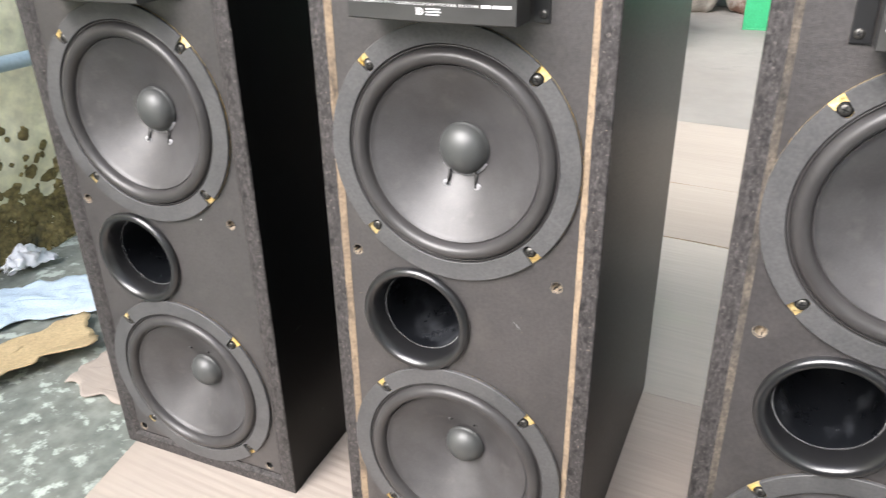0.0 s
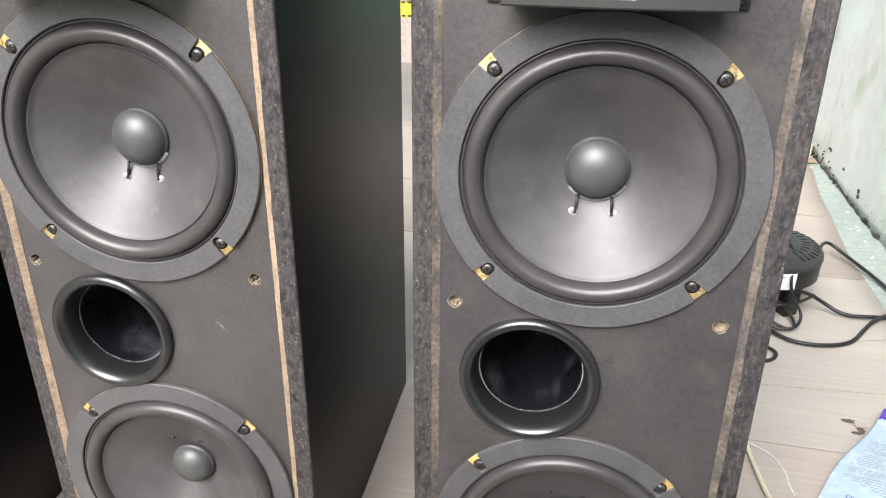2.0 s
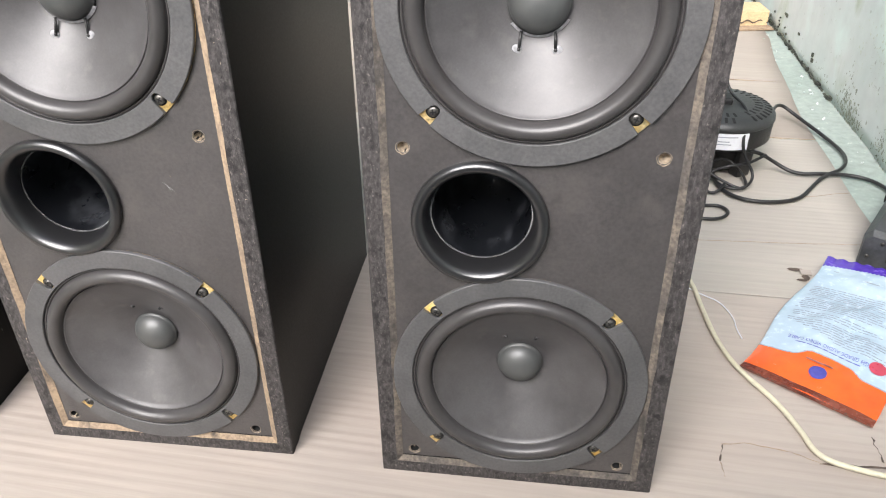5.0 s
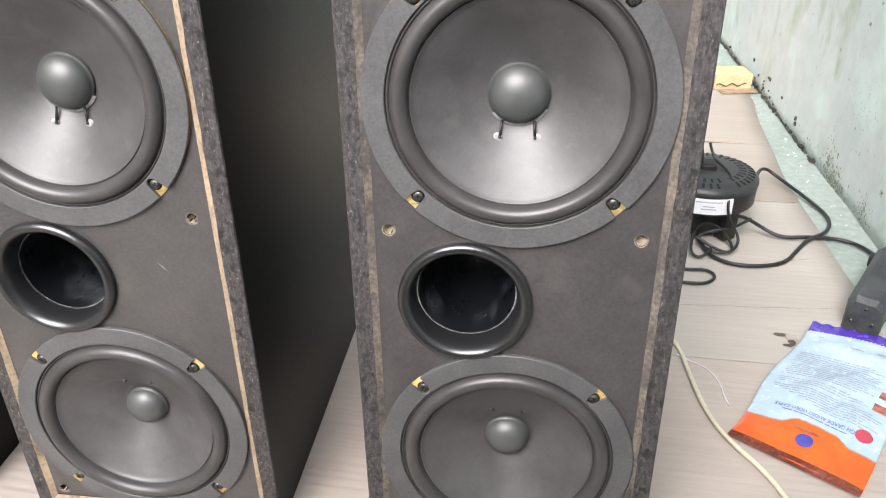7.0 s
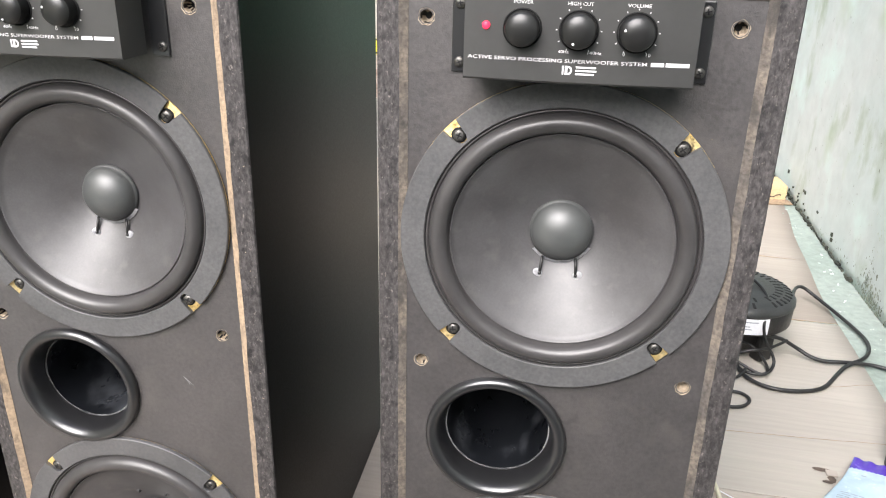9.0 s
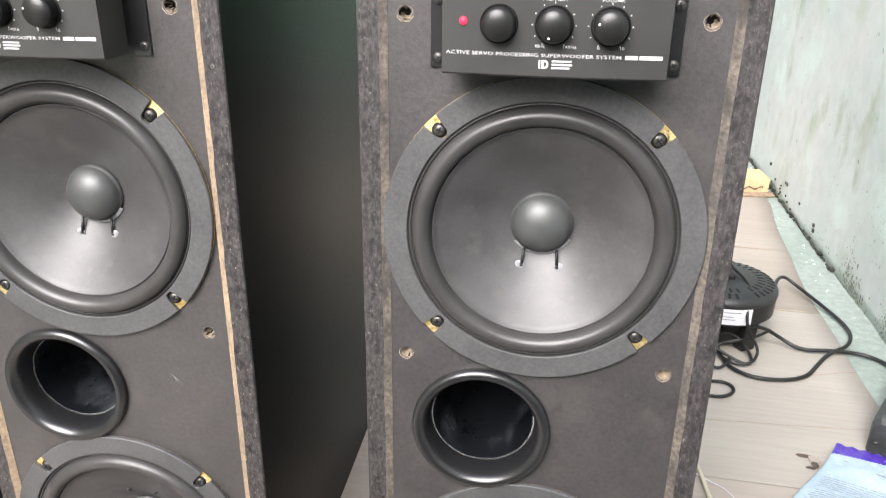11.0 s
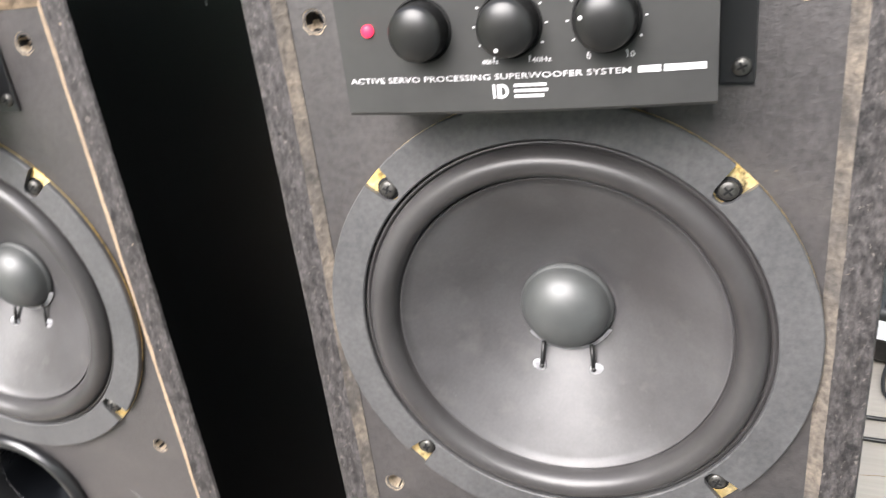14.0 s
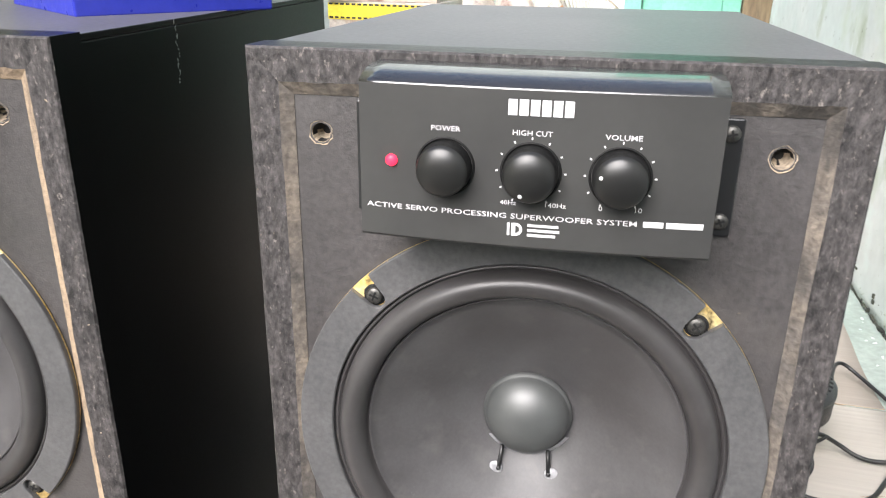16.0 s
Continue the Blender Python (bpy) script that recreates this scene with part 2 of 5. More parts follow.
CLOTH_WHITE = material("white_plastic_scrap", (0.82, 0.83, 0.86), (0.72, 0.74, 0.78), 12, 0.5, 120, 0.1, 0.3, 90)
PIPE = material("blue_grey_pvc", (0.36, 0.46, 0.52), (0.30, 0.40, 0.46), 12, 0.4, 120, 0.1, 0.05, 200)
YELLOW = material("yellow_card", (0.75, 0.62, 0.06), (0.68, 0.55, 0.05), 12, 0.6, 120, 0.1, 0.1, 100)
INK_BLACK = material("black_stripe", (0.015, 0.015, 0.015), (0.03, 0.03, 0.03), 12, 0.6)
MINT = material("mint_painted_wood", (0.15, 0.42, 0.31), (0.19, 0.48, 0.36), 6, 0.5, 60, 0.1, 0.2, 60)
BROWN = material("weathered_timber", (0.22, 0.17, 0.10), (0.14, 0.10, 0.06), 8, 0.8, 60, 0.3, 0.4, 60, stretch=(1, 1, 0.15))
SACK = material("pale_woven_sack", (0.46, 0.38, 0.33), (0.52, 0.48, 0.44), 5, 0.7, 80, 0.15, 0.3, 120,
                specks=(((0.20, 0.11, 0.08), 7, 0.57, 0.68, ONE),))
GREEN_CRATE = material("green_crate_plastic", (0.03, 0.34, 0.14), (0.04, 0.40, 0.18), 12, 0.4, 120, 0.1, 0.05, 100)
WIRE = material("dull_fan_wire", (0.42, 0.38, 0.32), (0.30, 0.26, 0.2), 30, 0.45, 200, 0.2, 0.1, 200, metallic=0.6)
RUST = material("rusty_hub", (0.30, 0.17, 0.10), (0.22, 0.12, 0.07), 30, 0.8)
ORANGE_TOP = material("orange_lid", (0.70, 0.35, 0.16), (0.62, 0.30, 0.14), 20, 0.6)

LED = bpy.data.materials.new("red_indicator")
LED.use_nodes = True
LED.node_tree.nodes["Principled BSDF"].inputs["Base Color"].default_value = (0.7, 0.01, 0.03, 1)
LED.node_tree.nodes["Principled BSDF"].inputs["Emission Color"].default_value = (1.0, 0.03, 0.08, 1)
LED.node_tree.nodes["Principled BSDF"].inputs["Emission Strength"].default_value = 1.3


# ---- builders ----
def part(name, bm, mats, parent=None, label="", smooth=False, at=None):
    """Links a bmesh as one mesh object, under a thing or a part."""
    me = bpy.data.meshes.new(name)
    if smooth:
        for f in bm.faces:
            f.smooth = True
    bm.normal_update()
    bm.to_mesh(me)
    bm.free()
    for m in mats if isinstance(mats, (list, tuple)) else (mats,):
        me.materials.append(m)
    ob = new(name, me)
    ob.parent = parent
    if at is not None:
        ob.matrix_basis = at
    if label:
        ob["label"] = label
    return ob


def box(bm, lo, hi, bevel=0.0, mat=0, m=None):
    got = bmesh.ops.create_cube(bm, size=1.0)
    vs = got["verts"]
    for v in vs:
        v.co = Vector([lo[i] + (v.co[i] + 0.5) * (hi[i] - lo[i]) for i in range(3)])
    faces = {f for v in vs for f in v.link_faces}
    if bevel:
        out = bmesh.ops.bevel(bm, geom=list({e for f in faces for e in f.edges}), offset=bevel, segments=2, affect="EDGES", profile=0.6)
        faces = {f for f in faces if f.is_valid} | set(out["faces"])
        vs = list({v for f in faces for v in f.verts})
    for f in faces:
        f.material_index = mat
    if m is not None:
        for v in vs:
            v.co = m @ v.co
    return faces


def lathe(bm, profile, seg=96, centre=(0, 0, 0), mat=0, smooth=True, close=False):
    """Turns (radius, y) points round the y axis through centre."""
    cx, cy, cz = centre
    rings = []
    for r, y in profile:
        if r < 1e-6:
            rings.append([bm.verts.new((cx, cy + y, cz))])
        else:
            rings.append([bm.verts.new((cx + r * math.cos(2 * math.pi * i / seg), cy + y, cz + r * math.sin(2 * math.pi * i / seg))) for i in range(seg)])
    for a, b in zip(rings, rings[1:]):
        for i in range(seg):
            j = (i + 1) % seg
            if len(a) == 1:
                f = bm.faces.new((a[0], b[j], b[i]))
            elif len(b) == 1:
                f = bm.faces.new((a[i], a[j], b[0]))
            else:
                f = bm.faces.new((a[i], a[j], b[j], b[i]))
            f.material_index, f.smooth = mat, smooth
    return bm


def arc(r0, y0, r1, y1, bulge, n=10):
    """Points of a half roll from (r0, y0) to (r1, y1) that stands bulge proud."""
    return [(r0 + (r1 - r0) * (1 - math.cos(math.pi * k / n)) / 2, y0 + (y1 - y0) * k / n - bulge * math.sin(math.pi * k / n)) for k in range(n + 1)]


def plate_with_holes(outer, holes, y, depth):
    """A board in the xz plane: outer is a rectangle x0, z0, x1, z1; holes are (x, z, r, segments)."""
    bm = bmesh.new()
    x0, z0, x1, z1 = outer
    loops = [[(x0, z0), (x1, z0), (x1, z1), (x0, z1)]]
    for cx, cz, r, seg in holes:
        loops.append([(cx + r * math.cos(2 * math.pi * i / seg), cz + r * math.sin(2 * math.pi * i / seg)) for i in range(seg)])
    edges = []
    for loop in loops:
        vs = [bm.verts.new((px, y, pz)) for px, pz in loop]
        edges += [bm.edges.new((vs[i], vs[(i + 1) % len(vs)])) for i in range(len(vs))]
    bmesh.ops.triangle_fill(bm, use_beauty=True, use_dissolve=False, edges=edges, normal=(0, -1, 0))
    got = bmesh.ops.extrude_face_region(bm, geom=bm.faces[:])
    for v in got["geom"]:
        if isinstance(v, bmesh.types.BMVert):
            v.co.y += depth
    bmesh.ops.recalc_face_normals(bm, faces=bm.faces[:])
    return bm


def tube(name, points, radius, mat, parent=None, label="", res=6):
    """A round cable along a smooth line of points."""
    cu = bpy.data.curves.new(name, "CURVE")
    cu.dimensions, cu.bevel_depth, cu.bevel_resolution, cu.resolution_u, cu.use_fill_caps = "3D", radius, 3, res, True
    sp = cu.splines.new("NURBS")
    sp.points.add(len(points) - 1)
    for p, co in zip(sp.points, points):
        p.co = (*co, 1)
    sp.use_endpoint_u, sp.order_u = True, 3
    tmp = bpy.data.objects.new(name, cu)
    scene.collection.objects.link(tmp)
    me = bpy.data.meshes.new_from_object(tmp.evaluated_get(bpy.context.evaluated_depsgraph_get()))
    bpy.data.objects.remove(tmp)
    me.name = name
    me.materials.clear()
    me.materials.append(mat)
    for p in me.polygons:
        p.use_smooth = True
    ob = new(name, me)
    ob.parent = parent
    if label:
        ob["label"] = label
    return ob


def lettering(text, width, height, place, mat, parent, label="", name="lettering"):
    """Flat letters fitted into width x height; place maps (x, up) from the middle of the line to a point."""
    cu = bpy.data.curves.new(name, "FONT")
    cu.body, cu.align_x, cu.align_y, cu.size, cu.resolution_u, cu.offset = text, "CENTER", "CENTER", 1.0, 2, 0.004
    tmp = bpy.data.objects.new(name, cu)
    scene.collection.objects.link(tmp)
    me = bpy.data.meshes.new_from_object(tmp.evaluated_get(bpy.context.evaluated_depsgraph_get()))
    bpy.data.objects.remove(tmp)
    me.name = name
    xs, ys = [v.co.x for v in me.vertices], [v.co.y for v in me.vertices]
    sx, sy = width / (max(xs) - min(xs)), height / (max(ys) - min(ys))
    mx, my = (max(xs) + min(xs)) / 2, (max(ys) + min(ys)) / 2
    for v in me.vertices:
        v.co = place((v.co.x - mx) * sx, (v.co.y - my) * sy)
    me.materials.clear()
    me.materials.append(mat)
    ob = new(name, me)
    ob.parent = parent
    if label:
        ob["label"] = label
    return ob


def screw_head(bm, x, y, z, r, turn=0.0):
    """A pan-head cross-slotted screw facing -y."""
    lathe(bm, [(r, 0.0), (r, -0.0007), (r * 0.86, -0.0015), (r * 0.4, -0.0019), (0, -0.0020)], 16, (x, y, z), 0)
    for k in (0, 90):
        m = Matrix.Translation((x, y - 0.0019, z)) @ Matrix.Rotation(radians(turn + k), 4, "Y")
        box(bm, (-r * 0.55, -0.0003, -r * 0.11), (r * 0.55, 0.0004, r * 0.11), 0, 1, m)

# ---- setting: ground, walls ----
def rough_sheet(name, u0, u1, v0, v1, nu, nv, place, mats, amp, freq, back, seed=0, pick=None):
    """A slab whose face is a grid pushed about by noise; place maps (u, v, out) to a point; back: thickness."""
    bm = bmesh.new()
    g = []
    for i in range(nu + 1):
        row = []
        for j in range(nv + 1):
            u, v = u0 + (u1 - u0) * i / nu, v0 + (v1 - v0) * j / nv
            d = amp * noise.fractal(Vector((u * freq + seed, v * freq, seed * 1.7)), 0.9, 2.0, 4)
            row.append(bm.verts.new(place(u, v, d)))
        g.append(row)
    for i in range(nu):
        for j in range(nv):
            f = bm.faces.new((g[i][j], g[i + 1][j], g[i + 1][j + 1], g[i][j + 1]))
            f.smooth = True
            if pick:
                f.material_index = pick(u0 + (u1 - u0) * (i + 0.5) / nu, v0 + (v1 - v0) * (j + 0.5) / nv)
    rim = [g[i][0] for i in range(nu + 1)] + [g[nu][j] for j in range(1, nv + 1)] + [g[i][nv] for i in range(nu - 1, -1, -1)] + [g[0][j] for j in range(nv - 1, 0, -1)]
    corners = {0: (u0, v0), 1: (u1, v0), 2: (u1, v1), 3: (u0, v1)}
    b = [bm.verts.new(place(*corners[k], -back)) for k in range(4)]
    stops = [0, nu, nu + nv, 2 * nu + nv, 2 * nu + 2 * nv]
    for k in range(4):
        side = [rim[s % len(rim)] for s in range(stops[k], stops[k + 1] + 1)]
        bm.faces.new(side + [b[(k + 1) % 4], b[k]])
    bm.faces.new(b)
    bmesh.ops.recalc_face_normals(bm, faces=bm.faces[:])
    return part(name, bm, mats)


FLOOR = -0.006
WALL_X, LEFT_X, BACK_Y, REAR_Y = 0.607, -1.475, 4.0, -2.2


def wall_x(y):
    """The plaster wall runs a little askew."""
    return WALL_X - 0.047 * y


bm = bmesh.new()
n = 60
gv = [[bm.verts.new((-30 + 60 * i / n, -30 + 60 * j / n, FLOOR)) for j in range(n + 1)] for i in range(n + 1)]
for i in range(n):
    for j in range(n):
        bm.faces.new((gv[i][j], gv[i + 1][j], gv[i + 1][j + 1], gv[i][j + 1]))
tagged(part("ground", bm, CONCRETE), "grey-green stained concrete yard floor", "floor", kind="structure")
bm = bmesh.new()
box(bm, (0.42, -1.2, FLOOR - 0.01), (WALL_X + 0.1, 2.3, FLOOR + 0.003), 0.001)
tagged(part("screed_strip", bm, DUSTY), "pale dusty green screed along the wall foot", "floor", kind="structure")

bm = bmesh.new()
box(bm, (-1.02, 1.70, FLOOR - 0.01), (0.418, BACK_Y, FLOOR + 0.002), 0.001)
tagged(part("yard_slab", bm, TAUPE), "smooth grey-taupe concrete slab at the far end", "floor", kind="structure")

tagged(rough_sheet("wall_east", REAR_Y, 2.9, FLOOR, 2.6, 240, 90, lambda u, v, d: (wall_x(u) - d, u, v), PLASTER, 0.004, 2.5, 0.16, 3),
       "pale mint plaster wall with grey-green mould stains", "wall", kind="structure")
tagged(rough_sheet("wall_west", REAR_Y, 2.4, FLOOR, 1.8, 500, 170, lambda u, v, d: (LEFT_X + d, u, v), STONE, 0.022, 5.0, 0.2, 9),
       "rough damp cream stone wall", "wall", kind="structure")

# moss on the foot of the stone wall: overlapping ragged cushions
rnd = random.Random(77)
bm = bmesh.new()
for _ in range(9000):
    y, z = rnd.uniform(-0.7, 1.6), FLOOR + abs(rnd.gauss(0, 0.13))
    if z + 0.2 * noise.noise(Vector((y * 5, z * 5, 2))) + rnd.gauss(0, 0.02) > 0.21:
        continue
    d = 0.022 * noise.fractal(Vector((y * 5.0 + 9, z * 5.0, 9 * 1.7)), 0.9, 2.0, 4)
    r, k = 0.006 + 0.016 * rnd.random() ** 2, rnd.randint(7, 9)
    mid = bm.verts.new((LEFT_X + d + rnd.uniform(0.003, 0.007), y, z))
    ring = [bm.verts.new((LEFT_X + d - 0.001, y + r * rnd.uniform(0.6, 1.2) * math.cos(2 * math.pi * i / k), max(FLOOR, z + r * rnd.uniform(0.6, 1.2) * math.sin(2 * math.pi * i / k)))) for i in range(k)]
    for i in range(k):
        bm.faces.new((mid, ring[i], ring[(i + 1) % k]))
tagged(part("moss", bm, MOSS), "yellow-brown moss along the foot of the stone wall", "moss", kind="stuff")

# Added out of view to shade the speakers' lower right; not a known wall.
tagged(rough_sheet("wall_south", -0.48, 0.66, FLOOR, 0.64, 30, 20, lambda u, v, d: (u, -0.78 + d, v * (1 + 0.28 * min(max((u + 0.02) / 0.08, 0), 1))), CONCRETE, 0.004, 2.0, 0.15, 6),
       "unseen low concrete wall added as a light blocker, stepped up at one side", "wall", kind="structure")
tagged(rough_sheet("wall_north", -2.6, 1.5, FLOOR, 2.7, 60, 40, lambda u, v, d: (u, BACK_Y - d, v), PLASTER, 0.004, 2.0, 0.2, 6),
       "pale plaster wall at the far end of the yard", "wall", kind="structure")
for nm, x in (("wall_side_east", 1.5), ("wall_side_west", -2.6)):
    s = 1 if x > 0 else -1
    tagged(rough_sheet(nm, 2.5, BACK_Y, FLOOR, 2.6, 40, 30, lambda u, v, d: (x - s * d, u, v), PLASTER, 0.004, 2.0, 0.2, 7), "pale plaster wall", "wall", kind="structure")
bm = bmesh.new()
box(bm, (WALL_X + 0.14, 2.74, FLOOR), (1.5, 2.9, 2.6), 0.003)
tagged(part("wall_return_east", bm, PLASTER), "pale plaster wall return", "wall", kind="structure")
bm = bmesh.new()
box(bm, (-2.6, 2.24, FLOOR), (LEFT_X - 0.18, 2.4, 2.6), 0.003)
tagged(part("wall_return_west", bm, PLASTER), "pale plaster wall return", "wall", kind="structure")


# mould on the plaster: clusters of small ragged flakes
def flakes(name, label, spots, mat, seed):
    """spots: (y, z, spread_y, spread_z, count, size); flakes lie on the east wall's face."""
    rnd = random.Random(seed)
    bm = bmesh.new()
    for y, z, sy, sz, count, size in spots:
        for _ in range(count):
            cy, cz = rnd.gauss(y, sy), max(FLOOR + 0.002, rnd.gauss(z, sz))
            r = size * rnd.uniform(0.3, 1.0) ** 1.5
            d = 0.004 * noise.fractal(Vector((cy * 2.5 + 3, cz * 2.5, 5.1)), 0.9, 2.0, 4)
            k = rnd.randint(6, 9)
            st = rnd.uniform(0.4, 1.0)
            vs = [bm.verts.new((wall_x(cy) - d - 0.0012 - rnd.uniform(0, 0.0008), cy + r * st * rnd.uniform(0.5, 1.1) * math.cos(2 * math.pi * i / k), max(FLOOR, cz + r * rnd.uniform(0.5, 1.1) * math.sin(2 * math.pi * i / k)))) for i in range(k)]
            bm.faces.new(vs)
    return tagged(part(name, bm, mat), label, "mould", kind="stuff")


flakes("mould_patch", "grey mould flakes on the plaster near the floor",
       [(1.030, 0.022, 0.028, 0.018, 150, 0.006), (0.990, 0.010, 0.03, 0.012, 120, 0.006), (1.055, 0.050, 0.02, 0.022, 60, 0.004), (0.837, 0.016, 0.02, 0.014, 70, 0.005), (0.810, 0.040, 0.03, 0.022, 24, 0.003), (1.25, 0.02, 0.08, 0.012, 40, 0.004)], SOFT_MOULD, 11)
flakes("mould_freckles", "pale grey-green mould freckles on the plaster", [
        (1.170, 0.313, 0.10, 0.05, 45, 0.0032), (1.00, 0.15, 0.06, 0.03, 50, 0.004), (0.93, 0.17, 0.05, 0.03, 40, 0.004), (1.36, 0.14, 0.06, 0.03, 30, 0.003), (1.305, 0.340, 0.12, 0.05, 45, 0.0032), (1.035, 0.248, 0.12, 0.07, 45, 0.0032), (0.720, 0.276, 0.06, 0.10, 60, 0.0032),
        (0.495, 0.202, 0.06, 0.08, 40, 0.0032), (0.945, 0.147, 0.05, 0.06, 30, 0.0032), (0.648, 0.110, 0.04, 0.05, 25, 0.0032), (0.360, 0.276, 0.1, 0.1, 30, 0.0032)], PALE_MOULD, 12)
# broken joint where the wall meets the floor
rnd = random.Random(5)
bm = bmesh.new()
y = 1.12
while y < 2.3:
    w = rnd.uniform(0.006, 0.022)
    off, h = rnd.uniform(-0.003, 0.007), rnd.uniform(0.0015, 0.0065)
    box(bm, (wall_x(y) - 0.0035 - rnd.uniform(0, 0.004), y, FLOOR + 0.002 + off), (wall_x(y) + 0.01, y + w, FLOOR + 0.003 + off + h), 0.0008)
    y += w * rnd.uniform(0.6, 1.0)
for k in range(16):
    y, z = 1.55 + rnd.gauss(0, 0.2), rnd.uniform(0.004, 0.06)
    box(bm, (wall_x(y) - 0.0045, y, z), (wall_x(y) + 0.01, y + rnd.uniform(0.003, 0.014), z + rnd.uniform(0.003, 0.010)), 0.0006)
tagged(part("cracked_joint", bm, MOULD), "black crumbling crack along the wall foot", "crack", kind="stuff")
bm = bmesh.new()
for k in range(26):
    y = rnd.uniform(0.7, 2.0)
    x = wall_x(y) - 0.010 - abs(rnd.gauss(0, 0.025))
    s = rnd.uniform(0.001, 0.0035)
    m = Matrix.Translation((x, y, FLOOR + 0.003 + s * 0.3)) @ Euler((rnd.random(), rnd.random(), rnd.random() * 6)).to_matrix().to_4x4()
    box(bm, (-s, -s * 0.6, -s * 0.4), (s, s * 0.6, s * 0.4), 0, 0, m)
tagged(part("plaster_crumbs", bm, PLASTER), "white plaster crumbs fallen along the wall", "rubble", kind="stuff")


# ---- cardboard on the floor ----
def card_sheet(y0, y1, left, right, seed, label, ripple=0.0004, face=CARD):
    """A flattened piece of corrugated board with its flutes across; left and right give x at a y."""
    bm = bmesh.new()
    ny, nx = max(20, int((y1 - y0) / 0.0032)), 26
    rnd = random.Random(seed)
    g = []
    for j in range(ny + 1):
        y = y0 + (y1 - y0) * j / ny
        xa, xb = left(y), right(y)
        row = []
        for i in range(nx + 1):
            x = xa + (xb - xa) * i / nx
            ph = y / 0.0125 + 0.8 * noise.noise(Vector((x * 1.2, y * 6, seed)))
            k = 0.35 + 0.65 * abs(noise.noise(Vector((x * 2.5, y * 4, seed + 4))))
            z = -0.0012 + ripple * k * math.sin(2 * math.pi * ph) - 0.0008 * abs(noise.noise(Vector((x * 3, y * 3, seed + 9))))
            edge = noise.noise(Vector((x * 5, seed, y))) * 0.006 if j in (0, ny) else 0
            row.append(bm.verts.new((x, y + edge, z)))
        g.append(row)
    for j in range(ny):
        for i in range(nx):
            f = bm.faces.new((g[j][i], g[j][i + 1], g[j + 1][i + 1], g[j + 1][i]))
            f.smooth = True
    top = bm.faces[:]
    got = bmesh.ops.extrude_face_region(bm, geom=top)
    for v in got["geom"]:
        if isinstance(v, bmesh.types.BMVert):
            v.co.z -= 0.0035
    bmesh.ops.recalc_face_normals(bm, faces=bm.faces[:])
    for f in bm.faces:
        if abs(f.normal.z) < 0.5:
            f.material_index = 1
    return tagged(part("cardboard_sheet", bm, [face, CARD_EDGE]), label, "cardboard", "flattened cardboard on the floor")


def left_edge(y):
    return -0.832 - 0.25 * (y + 0.054) if y < 0 else -0.846 - 0.02 * math.sin(9 * y)


def right_edge(y):
    # Unseen front corner cut back: the darker concrete bounces less light up.
    if y < -0.10:
        return 0.518 - 0.62 * min(1.0, (-0.10 - y) / 0.12)
    return 0.498 - 0.020 * math.sin(math.pi * min(1, max(0, (y - 0.6) / 0.95))) + 0.002 * math.sin(17 * y) + (0.02 if y < 0.3 else 0)


front_sheet = card_sheet(-1.1, 0.3677, left_edge, right_edge, 1, "beige flattened cardboard with fine flutes, under the speakers", 0.0006)
card_sheet(0.3682, 0.908, left_edge, right_edge, 2, "pale cream flattened cardboard behind the speakers", face=CARD_PALE)
card_sheet(0.911, 1.225, left_edge, right_edge, 3, "dull beige flattened cardboard strip behind the speakers", face=CARD_DULL)
far_sheet = card_sheet(1.228, 1.74, left_edge, right_edge, 4, "dull beige flattened cardboard at the far end of the floor cover", face=CARD_DULL)


def tear_line(points, width, parent, label=""):
    bm = bmesh.new()
    rnd2 = random.Random(len(points))
    rows = []
    for k, (x, y) in enumerate(points):
        w = width * rnd2.uniform(0.4, 1.2) * (0.3 if k in (0, len(points) - 1) else 1)
        rows.append([bm.verts.new((x, y - w / 2, 0.0002)), bm.verts.new((x + rnd2.uniform(-1, 1) * width, y + w / 2, 0.0006))])
    for a, b in zip(rows, rows[1:]):
        bm.faces.new((a[0], b[0], b[1], a[1]))
    return part("tear", bm, TEAR if width > 0.001 else CARD_EDGE, parent, label)


def wiggle(x0, y0, x1, y1, n, amp, seed):
    r2 = random.Random(seed)
    return [(x0 + (x1 - x0) * k / n + r2.uniform(-amp, amp), y0 + (y1 - y0) * k / n + r2.uniform(-amp, amp)) for k in range(n + 1)]


tear_line(wiggle(0.312, 0.071, 0.468, 0.086, 16, 0.0014, 3), 0.0028, front_sheet, "dark torn crease")
tear_line(wiggle(0.216, 0.081, 0.240, 0.0875, 6, 0.0006, 8), 0.0009, front_sheet)
tear_line(wiggle(0.240, 0.0875, 0.285, 0.083, 8, 0.0006, 9), 0.0009, front_sheet)
tear_line(wiggle(0.285, 0.083, 0.314, 0.071, 6, 0.0006, 10), 0.0009, front_sheet)
tear_line(wiggle(0.212, 0.057, 0.217, 0.083, 6, 0.0008, 5), 0.0022, front_sheet)
tear_line(wiggle(0.214, 0.037, 0.212, 0.056, 5, 0.0008, 11), 0.0009, front_sheet)
tear_line(wiggle(0.373, 0.119, 0.377, 0.084, 8, 0.0012, 6), 0.0030, front_sheet)
for y0, xa, xb in ((0.492, 0.16, 0.49), (0.66, 0.39, 0.49)):
    tear_line(wiggle(xa, y0, xb, y0 + 0.035, 14, 0.0012, int(y0 * 100)), 0.0005, front_sheet)
